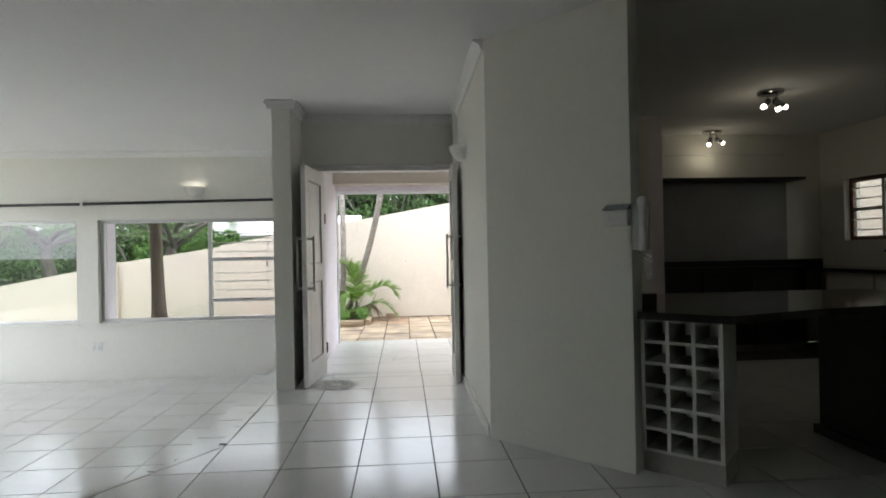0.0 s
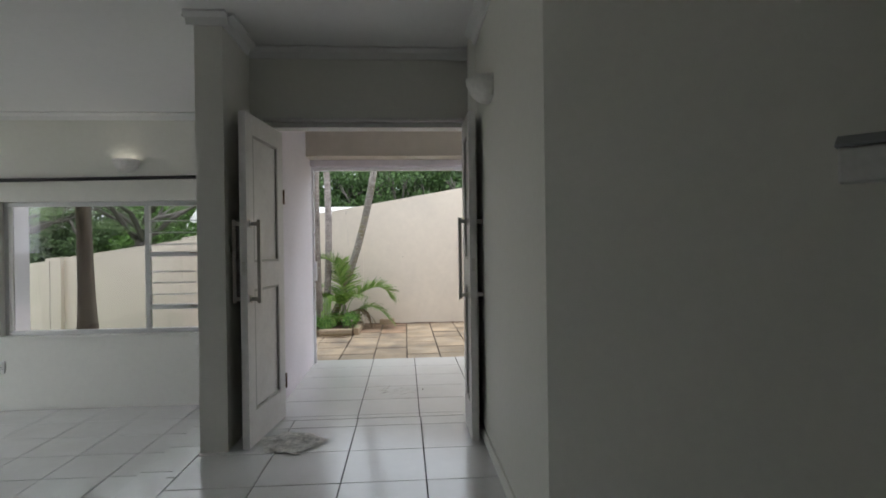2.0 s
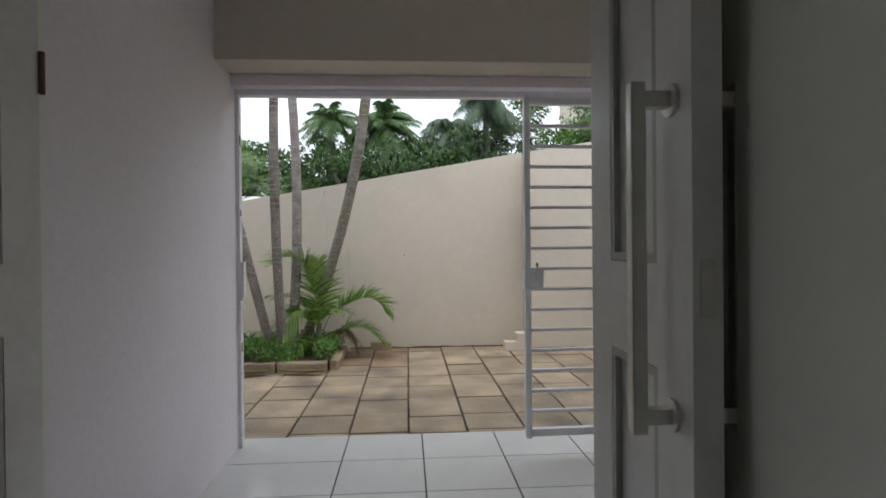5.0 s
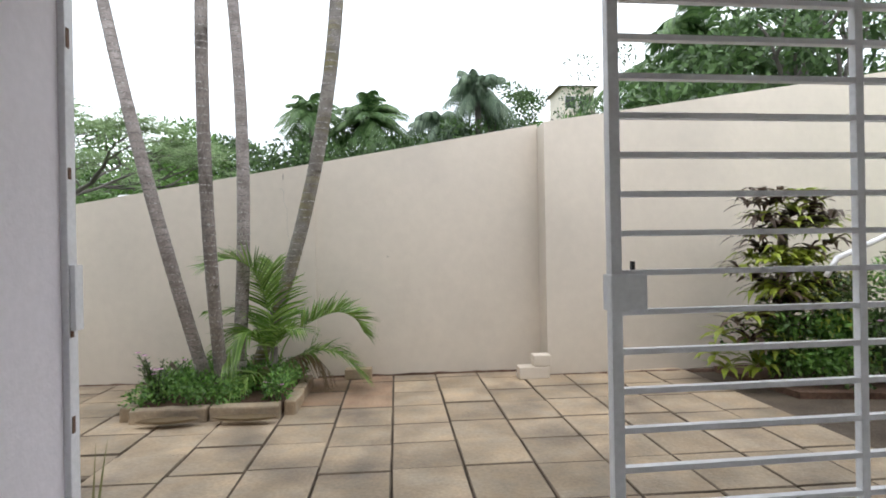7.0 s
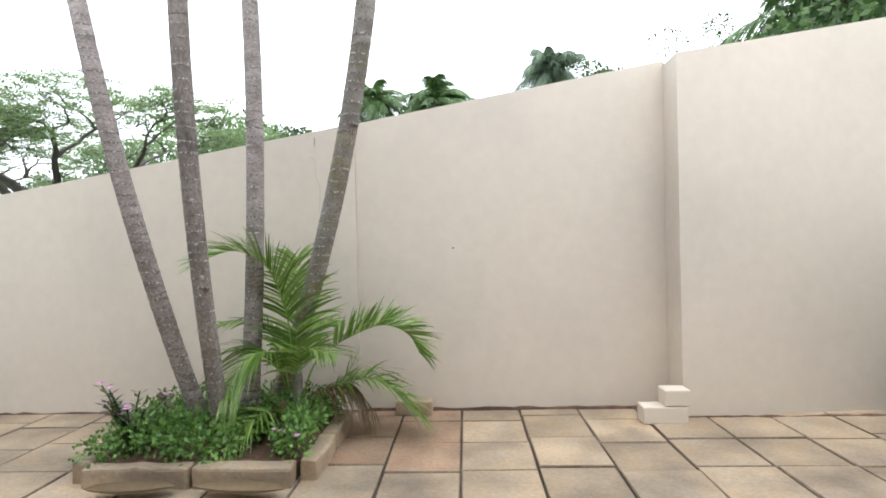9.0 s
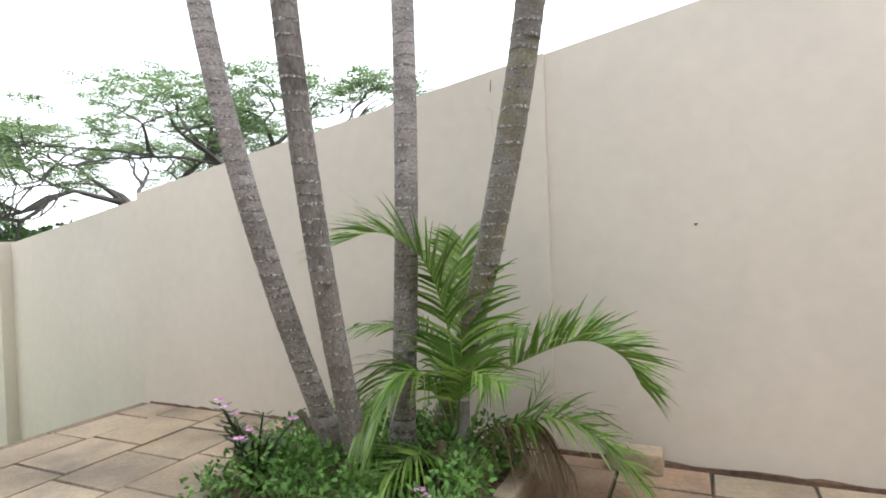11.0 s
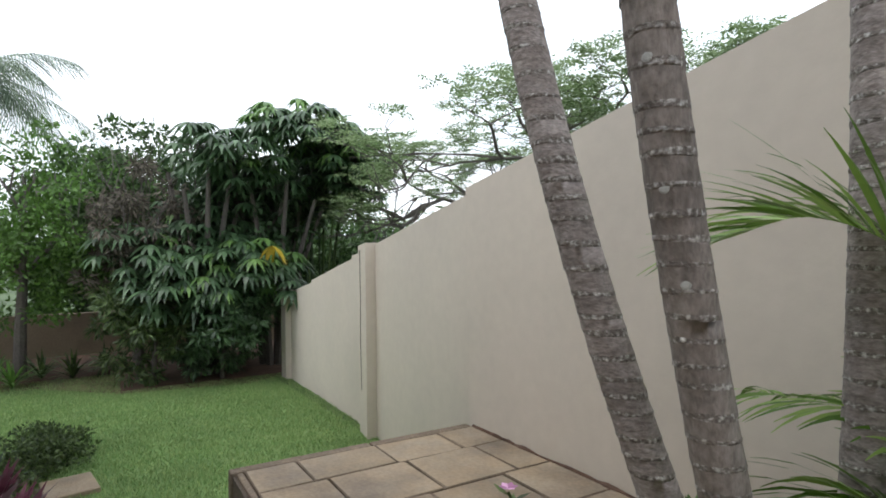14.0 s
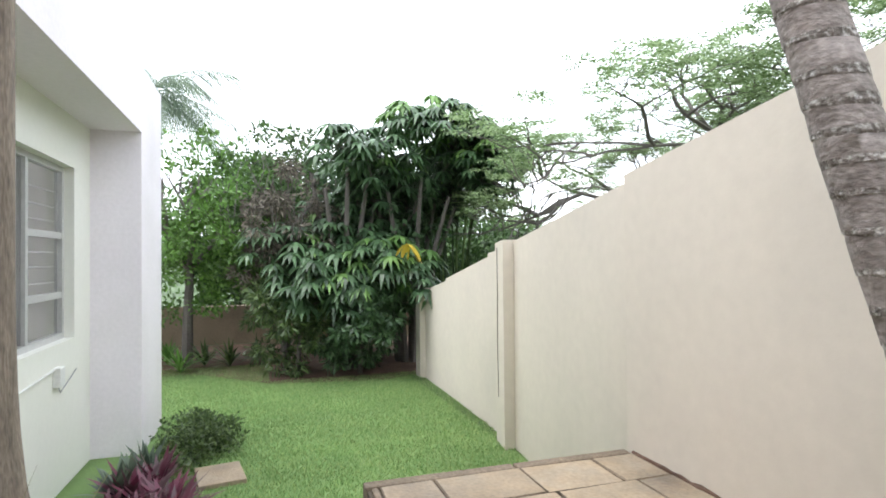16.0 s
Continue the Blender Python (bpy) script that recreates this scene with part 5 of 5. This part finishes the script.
umbrella_tree(ground_at(-10.0, 11.9), 4.25, 820, 1.6, "large umbrella tree with dark glossy drooping leaves")
umbrella_tree(ground_at(-9.75, 10.75), 3.85, 420, 1.05, "smaller umbrella tree before the boundary wall")
leafy_tree("garden_tree", ground_at(-11.6, 9.9), 4.2, 1.5, 120, 90, FOREST, "dense mixed green tree at the lawn's end", 0.1, 0.1, 0.05, group="lawn end trees")
leafy_tree("garden_tree", ground_at(-10.9, 8.3), 3.9, 1.5, 120, 90, BUSH, "bright green tree at the lawn's end", 0.1, 0.09, 0.045, group="lawn end trees")
leafy_tree("garden_tree", ground_at(-12.2, 6.0), 4.2, 1.7, 120, 80, FOREST, "dense green tree behind the house corner", 0.1, 0.1, 0.05, group="lawn end trees")
leafy_tree("garden_tree", ground_at(-10.6, 11.5), 4.0, 1.25, 120, 80, BROAD, "dark dense tree filling in behind the umbrella tree", 0.1, 0.13, 0.06, 0.05, hang=0.4, group="lawn end trees")
leafy_tree("withered_shrub", ground_at(-9.8, 9.85), 3.4, 0.8, 70, 70, DEAD, "half withered brown shrub with bare twigs", 0.06, 0.11, 0.03, hang=0.5)
leafy_tree("withered_shrub", ground_at(-9.4, 10.0), 1.7, 0.8, 70, 70, SHRUB, "dark straggly undergrowth shrub", 0.04, 0.12, 0.03, 0.05, hang=0.5)
leafy_tree("withered_shrub", ground_at(-9.2, 10.9), 1.5, 0.8, 80, 70, BROAD, "dark undergrowth beneath the umbrella tree", 0.04, 0.12, 0.035, 0.05, hang=0.5)
twigs = bmesh.new()
for k in range(14):
    p = Vector((RNG.gauss(0, 0.4), RNG.gauss(0, 0.3), 2.4))
    tube([p, p + Vector((RNG.gauss(0, 0.15), RNG.gauss(0, 0.15), 0.7)), p + Vector((RNG.gauss(0, 0.35), RNG.gauss(0, 0.3), RNG.uniform(1.1, 1.7)))], [0.01, 0.007, 0.003], 4, twigs)
tw = part("twig_tuft", twigs, LIMB)
tw.location = ground_at(-9.9, 9.8)
tagged(tw, "bare grey twigs rising above the withered shrub", "twigs")
yl = Leaves()
for k in range(7):
    yl.blade(Vector((0, 0, 0)), Vector((RNG.uniform(-1, 1), RNG.uniform(-1, 1), -0.2)), 0.24, 0.08, 0.9, 4)
ob = yl.done("yellow_leaf", YELLOW)
ob.location = (-8.25, 11.42, 1.16)
tagged(ob, "withered yellow leaf whorl in the umbrella tree", "leaf")
strel = empty("bird_of_paradise", ground_at(-10.6, 12.9), "tall bird-of-paradise plant with upright paddle leaves", "plant")
lv, st = Leaves(), bmesh.new()
for k in range(16):
    a, z = RNG.uniform(0, 6.28), RNG.uniform(2.6, 3.7)
    p = Vector((math.cos(a) * 0.5, math.sin(a) * 0.5, z))
    tube([Vector((p.x * 0.3, p.y * 0.3, 0)), p * 0.6, p], 0.02, 5, st)
    lv.blade(p, Vector((math.cos(a), math.sin(a), 1.6)), RNG.uniform(0.7, 1.0), 0.3, 0.3, 6, RNG.uniform(-0.6, 0.6))
part("stalk_work", st, SHRUB, strel)
lv.done("paddle_foliage", BROAD, strel, "grey-green upright paddle leaves")
for k, (x, y) in enumerate(((-10.6, 8.6), (-10.9, 8.0), (-10.4, 9.0), (-10.1, 8.3), (-10.7, 9.4))):
    strap_plant("fern_tuft", ground_at(x, y), 60, 0.6, 0.04, COVER if k % 2 else SHRUB, "green fern-like tuft at the foot of the end wall", "tuft", 1.0, 0.5)
soil_patch = prism([(-12.9, 6.5), (-10.1, 7.3), (-9.9, 8.6), (-8.9, 9.6), (-8.6, 11.2), (-8.9, 11.7), (-8.9, 14.2), (-12.9, 14.2)], -1.4, -0.775)
structure("soil_strip", soil_patch, SOIL, "bare brown soil under the trees at the lawn's end", "soil")


# ---- beyond the boundary wall ----
def far_palm(at, height, size, mat, label, fronds=22, hang=0.7, thin=0.032):
    top = empty("tall_palm", at, label, "palm", "palms beyond the wall")
    part("trunk", tube([(0, 0, -2), (0.1, 0, height * 0.5), (0, 0, height)], [0.17, 0.13, 0.1], 8), LIMB, top)
    lv, st = Leaves(), bmesh.new()
    for k in range(fronds):
        frond(lv, st, Vector((0, 0, height)), k * 2.4, RNG.uniform(-0.75, 1.3), size * RNG.uniform(0.8, 1.1), RNG.uniform(0.35, 0.75), size * 0.3, size * thin, 32, 0.1, hang, 0.1)
    part("rib_work", st, mat, top)
    lv.done("crown", mat, top)


def flat_crown_tree(at, trunk_h, reach, peak, label, turn=0.0, leafy=0.62):
    """A spreading flame tree: low fork, wide twisting limbs, feathery foliage on top."""
    top = empty("flame_tree", at, label, "tree", "flame trees")
    RNG.seed(41 + int(turn * 20))
    bm, lv = bmesh.new(), Leaves()
    tips = []
    for k in range(8):
        a = k * 0.785 + turn
        branches(bm, Vector((0, 0.1, trunk_h * RNG.uniform(0.8, 1.0))), Vector((math.cos(a), math.sin(a), RNG.uniform(0.2, 0.6))), reach * 0.33, 0.068, 5, tips, 0.9, 0.06, 0.68, (2, 3))
    high = max(p.z for p, d in tips) - trunk_h
    for q in bm.verts:
        if q.co.z > trunk_h:
            q.co.z = trunk_h + (peak - trunk_h) * min(1.1, (q.co.z - trunk_h) / high) ** 0.6
    tube([(0, 0, -1.5), (0.12, 0, trunk_h * 0.4), (-0.05, 0.05, trunk_h * 0.75), (0.0, 0.1, trunk_h)], [0.2, 0.17, 0.14, 0.12], 10, bm)
    for p, d in tips:
        if RNG.random() > leafy:
            continue
        p = Vector((p.x, p.y, trunk_h + (peak - trunk_h) * (max(0.0, p.z - trunk_h) / high) ** 0.6))
        for _ in range(RNG.randint(1, 2)):
            c = p + rand_dir() * 0.16 + Vector((0, 0, 0.06))
            for i in range(7):
                a = RNG.uniform(0, 6.28)
                w = Vector((math.cos(a), math.sin(a), RNG.uniform(-0.2, 0.3)))
                for s in (-1, 1):
                    q = Vector((-w.y, w.x, 0)) * s
                    for j in range(5):
                        lv.quad(c + w * (0.03 + 0.038 * j), (q + w * 0.4 + Vector((0, 0, RNG.uniform(-0.6, 0.5)))).normalized(), Vector((RNG.uniform(-0.9, 0.9), RNG.uniform(-0.9, 0.9), 0.8)), 0.055, 0.019)
    part("branchwork", bm, LIMB, top, "dark grey twisting limbs")
    lv.done("crown", FERNY, top, "feathery light green foliage")


flat_crown_tree((-5.9, 15.9, 0.0), 1.75, 4.8, 3.35, "spreading flame tree beyond the boundary wall with feathery foliage", 0.1, 0.56)
flat_crown_tree((-9.3, 16.2, 0.0), 1.7, 4.8, 3.3, "spreading flame tree farther along the boundary wall", 0.35, 0.5)
for x, y, h, r, m in ((-8.0, 22.6, 2.4, 1.6, BUSH), (-10.4, 22.8, 2.3, 1.7, FOREST), (-13.0, 22.4, 2.3, 1.8, FOREST), (-15.6, 22.2, 2.2, 1.8, FOREST), (-5.6, 23, 3.9, 1.7, BUSH), (-4.2, 24, 4.0, 1.5, FOREST), (-2.6, 27.5, 5.0, 1.8, FOREST), (-1.2, 27.6, 4.6, 1.6, FOREST), (0.5, 28, 5.3, 1.7, FOREST), (2.0, 28, 5.4, 1.7, FOREST), (3.6, 28, 6.0, 1.7, FOREST), (5.2, 28, 7.0, 1.9, FOREST), (6.6, 27.5, 5.5, 1.8, BUSH), (8.4, 27.5, 5.8, 1.9, FOREST), (-2.2, 24.6, 4.0, 1.4, FOREST), (0.2, 24.5, 4.2, 1.4, FOREST), (2.6, 24.6, 4.9, 1.4, FOREST),
                      (-12.5, 16.4, 2.5, 1.5, FOREST), (-10.4, 15.2, 2.1, 1.2, FOREST), (-7.5, 26, 5.2, 2.4, BUSH), (-11, 27, 4.6, 2.6, FOREST), (5.5, 15.5, 4.6, 1.7, FOREST), (7.8, 16.0, 6.6, 2.2, FOREST), (10.5, 18, 7.4, 2.6, FOREST), (-24, 18, 5.0, 3.2, FOREST), (10.5, 30, 9.0, 3.0, FOREST), (-16.5, 9.0, 4.4, 2.0, FOREST),
                      (-17, 13.5, 4.0, 2.2, FOREST), (-14.5, 5.0, 4.2, 1.8, FOREST), (-15, 16, 3.0, 2.0, FOREST), (-5.0, 17.5, 2.6, 1.3, BUSH), (-19.5, 10.5, 5.2, 2.6, FOREST), (-20, 4.0, 5.2, 2.8, FOREST)):
    leafy_tree("background_tree", (x, y, ground_height(x, y)), h + (0.75 - ground_height(x, y) if y > 22 else 0.0), r + (0.35 if y > 22 else 0.0), 110, 110, m, "dense green tree on the slope beyond the wall", 0.16, 0.15, 0.085, 0.0, group="trees beyond the wall")
far_palm((-2.45, 26.0, 0.2), 5.75, 1.15, PALMDARK, "dark feather palm on the slope beyond the wall", 46)
far_palm((-0.5, 25.8, 0.2), 5.5, 1.35, PALMDARK, "dark feather palm on the slope beyond the wall", 50)
far_palm((3.35, 25.9, 0.2), 6.5, 1.2, BLUEPALM, "drooping grey-green palm on the slope beyond the wall", 40, 1.3)
far_palm((2.0, 26.0, 0.2), 5.3, 1.2, BLUEPALM, "drooping grey-green palm on the slope beyond the wall", 36, 1.3)
far_palm((7.6, 18.5, 0.3), 5.2, 2.2, PALMDARK, "feather palm close behind the boundary wall", 30)
far_palm((-15.0, 7.0, -0.8), 5.6, 2.2, BLUEPALM, "grey-green queen palm behind the house corner", 26, 0.8, 0.015)


def far_house(at, w, d, h, label):
    top = empty("distant_house", at, label, "house", "distant houses")
    part("wall", box(-w / 2, -d / 2, -12, w / 2, d / 2, h), PLASTER, top)
    roof = bmesh.new()
    a = [roof.verts.new(p) for p in ((-w / 2 - 0.4, -d / 2 - 0.4, h), (w / 2 + 0.4, -d / 2 - 0.4, h), (w / 2 + 0.4, d / 2 + 0.4, h), (-w / 2 - 0.4, d / 2 + 0.4, h), (-w * 0.2, 0, h + w * 0.2), (w * 0.2, 0, h + w * 0.2))]
    for f in ((0, 1, 5, 4), (2, 3, 4, 5), (1, 2, 5), (3, 0, 4), (3, 2, 1, 0)):
        roof.faces.new([a[i] for i in f])
    part("roof", roof, RIM, top, "brown hipped roof")
    for x in (-w * 0.25, w * 0.2):
        win = part("window", box(x - 0.5, -d / 2 - 0.04, h - 1.9, x + 0.5, -d / 2 + 0.02, h - 0.8), WINFRAME, top)
        part("pane", box(x - 0.44, -d / 2 - 0.05, h - 1.84, x + 0.44, -d / 2 - 0.041, h - 0.86), DARKMETAL, win, "dark window pane")


neighbour = empty("neighbour_house", (-3.6, 20.0, 0.0), "low white house with a pale pitched roof beyond the wall", "house")
part("wall", box(-2.2, -0.8, -1.5, 2.2, 0.8, 1.9), HOUSE, neighbour)
gable = bmesh.new()
ends = [[gable.verts.new((x, y, z)) for y, z in ((-1.1, 1.85), (0.0, 2.5), (1.1, 1.85), (0.0, 2.38))] for x in (-2.45, 2.45)]
for i in range(4):
    gable.faces.new((ends[0][i], ends[0][(i + 1) % 4], ends[1][(i + 1) % 4], ends[1][i]))
gable.faces.new(ends[0][::-1])
gable.faces.new(ends[1])
part("roof", gable, WINFRAME, neighbour, "pale grey sheet metal roof")
part("gutter", tube([(-2.45, -1.14, 1.84), (2.45, -1.14, 1.84)], 0.05, 8), HOUSE, neighbour)
far_house((16.4, 56, 13.5), 2.8, 4, 1.5, "cream distant house high on the green hillside")

# ---- tiles and paving, piece by piece ----
hall = empty("floor_hall", (0, 0, 0), "glossy white square floor tiles with dark joints", "floor", "", "structure")
porch = empty("floor_porch", (0, 0, 0), "white square porch floor tiles with dark joints", "floor", "", "structure")
living = empty("floor_living", (0, 0, 0), "glossy white floor tiles of the sunken living room", "floor", "", "structure")
P, J = 0.437, 0.008
MESHES = {}


def lay(parent, x0, x1, y0, y1, z, mat=TILE, h=0.0095, name="tile"):
    key = (round(x1 - x0, 3), round(y1 - y0, 3), h, mat.name)
    if key not in MESHES:
        MESHES[key] = tile_mesh(x1 - x0 - J, y1 - y0 - J, h, name)
        MESHES[key].materials.append(mat)
    ob = new(name, MESHES[key])
    ob.parent = parent
    ob.location = ((x0 + x1) / 2, (y0 + y1) / 2, z)
    return ob


def clipped(poly, nx, ny, c):
    """The part of a polygon where nx*x + ny*y <= c."""
    out = []
    for (x0, y0), (x1, y1) in zip(poly, poly[1:] + poly[:1]):
        a, b = nx * x0 + ny * y0 - c, nx * x1 + ny * y1 - c
        if a <= 0:
            out.append((x0, y0))
        if a * b < 0:
            s = a / (a - b)
            out.append((x0 + s * (x1 - x0), y0 + s * (y1 - y0)))
    return out


def area(poly):
    return abs(sum(x0 * y1 - x1 * y0 for (x0, y0), (x1, y1) in zip(poly, poly[1:] + poly[:1]))) / 2


# the hall floor ends in an edge that runs along x = -0.86 and then turns away
DX, DY = -0.551, -0.834
NX, NY = DY, -DX
EDGE_AT = (-0.852, 3.985)
ROWS = [3.995 + 0.4575 * k for k in range(-10, 5)] + [6.0]
for j in range(len(ROWS) - 1):
    for i in range(-4, 13):
        x0, x1, y0, y1 = 0.012 + P * (i), 0.012 + P * (i + 1), ROWS[j], ROWS[j + 1]
        if x1 > 5.49:
            continue
        quad = [(x0 + J / 2, y0 + J / 2), (x1 - J / 2, y0 + J / 2), (x1 - J / 2, y1 - J / 2), (x0 + J / 2, y1 - J / 2)]
        if x0 < -0.87:
            cut = clipped(quad, -DY * -1, DX * -1, (-DY * EDGE_AT[0] * -1 + DX * EDGE_AT[1] * -1))
            if y0 > 4.0 or len(cut) < 3 or area(cut) < 0.002:
                continue
            part("tile", prism(cut, -0.0095, 0), TILE, hall)
        else:
            lay(hall, x0, x1, y0, y1, 0.0)
for j in range(5):
    for i in range(-1, 7):
        x0, x1 = max(-0.62, 0.006 + P * i - (0.19 if i == -1 else 0)), min(2.85, 0.006 + P * (i + 1))
        lay(porch, x0, x1, 8.122 - 0.408 * (j + 1), 8.122 - 0.408 * j, -0.0005)
for i in range(-1, 7):
    lay(porch, max(-0.62, 0.006 + P * i - 0.19 * (i == -1)), min(2.85, 0.006 + P * (i + 1)), 6.001, 6.083, 0.0)
for k in range(4):
    y0 = 4.03 + 0.3475 * k
    lay(hall, -0.918, -0.862, y0, y0 + 0.3475, 0.0)
TREAD = LIV / 2
structure("step_tread", prism([(-0.92, 4.02), (-0.92, 7.898), (-1.31, 7.898), (-1.31, 4.24), (-2.63, 2.24), (-2.63, 0.0), (-2.25, 0.0), (-2.25, 1.97)], LIV - 0.1, TREAD - 0.008), GROUT, "white tiled step down to the living room", "step")
tread = empty("step_tiles", (0, 0, 0), "white tiles of the step down to the living room", "step", "", "structure")
for k in range(9):
    y0 = 4.3 + 0.448 * k
    lay(tread, -1.31, -0.925, y0, min(7.89, y0 + 0.448), TREAD)
T0, T1 = Vector((-0.93, 4.02)), Vector((-2.25, 1.97))
S0, S1 = Vector((-1.31, 4.24)), Vector((-2.63, 2.24))
for k in range(5):
    a, q = k / 5 + 0.002, (k + 1) / 5 - 0.002
    corners = [T0.lerp(T1, a), S0.lerp(S1, a), S0.lerp(S1, q), T0.lerp(T1, q)]
    part("tile", prism([(p.x, p.y) for p in corners], TREAD - 0.0095, TREAD), TILE, tread)
    N0, N1 = Vector((-0.862, 3.99)), Vector((-2.19, 1.98))
    corners = [N0.lerp(N1, a), T0.lerp(T1, a) + Vector((0.012, -0.004)), T0.lerp(T1, q) + Vector((0.012, -0.004)), N0.lerp(N1, q)]
    part("tile", prism([(p.x, p.y) for p in corners], -0.0095, 0), TILE, hall)
for i in range(13):
    for j in range(13):
        x1, y1 = -1.72 - 0.448 * (i - 1), 7.87 - 0.448 * j
        x0, y0 = x1 - 0.448, y1 - 0.448
        if x0 < -6.42:
            continue
        if x1 > -1.25:
            x1 = -1.31
        lay(living, max(x0, -6.39), min(x1, -1.27), y0, y1, LIV)

# ---- patio paving ----
paving = empty("patio_paving", (0, 0, 0), "weathered tan sandstone patio slabs with dark joints", "paving", "", "structure")
J = 0.0075
cols = [-3.165, -2.86, -2.46, -2.06, -1.62, -1.20, -0.80, -0.405] + [-0.02 + 0.3825 * k for k in range(15)]
prng = random.Random(3)
slab_meshes = {}
for a, b in zip(cols, cols[1:]):
    y, step = 8.17 - 0.27 + prng.uniform(-0.05, 0.05), 0
    pitch = (0.42, 0.36, 0.45, 0.4, 0.38, 0.44, 0.41, 0.4, 0.4, 0.4)
    while y < 11.3:
        d = pitch[step] + prng.uniform(-0.03, 0.03)
        step += 1
        y0, y1 = max(y, 8.14), min(y + d, 11.36)
        y += d
        if y1 - y0 < 0.08:
            continue
        mid_x = (a + b) / 2
        edge = 10.02 if mid_x < -2.06 else 9.25 if mid_x < -1.2 else 8.14
        if y0 < edge:
            if y1 < edge + 0.13:
                continue
            y0 = edge
        mid_y = (y0 + y1) / 2
        if -1.42 < mid_x < -0.40 and 10.25 < mid_y < 11.05:
            continue
        if mid_x > 3.2 and mid_y > 8.7:
            continue
        key = (round(b - a, 2), round(y1 - y0, 2), prng.randint(0, 2), -0.45 < mid_x < 0.45 and mid_y > 10.25)
        if key not in slab_meshes:
            w, dd = b - a - J, y1 - y0 - J
            bm = box(-w / 2, -dd / 2, -0.035, w / 2, dd / 2, 0)
            bmesh.ops.bevel(bm, geom=[e for e in bm.edges if all(v.co.z > -0.01 for v in e.verts)], offset=0.0055, segments=1, affect="EDGES")
            for face in bm.faces:
                face.material_index = 0 if face.normal.z > 0.95 else 1
            for v in bm.verts:
                v.co.x += prng.uniform(-0.003, 0.003)
                v.co.y += prng.uniform(-0.003, 0.003)
            me = bpy.data.meshes.new("slab")
            bm.to_mesh(me)
            bm.free()
            me.materials.append(REDSLAB if key[3] else SLAB)
            me.materials.append(RIM)
            slab_meshes[key] = me
        ob = new("slab", slab_meshes[key])
        ob.parent = paving
        ob.location = (mid_x, mid_y, PATIO + prng.uniform(-0.004, 0.004))
        ob.rotation_euler = (prng.uniform(-0.006, 0.006), prng.uniform(-0.006, 0.006), prng.uniform(-0.004, 0.004))
kerb = [(-3.24, 9.96, -3.17, 10.7), (-3.24, 10.71, -3.17, 11.36), (-3.16, 9.985, -2.6, 10.015), (-2.59, 9.985, -2.07, 10.015), (-2.06, 9.215, -1.2, 9.245)]
for x0, y0, x1, y1 in kerb:
    part("kerb", box(x0, y0, -0.3, x1, y1, PATIO - 0.002, bevel=0.01), RIM, paving, "dark weathered patio edge")
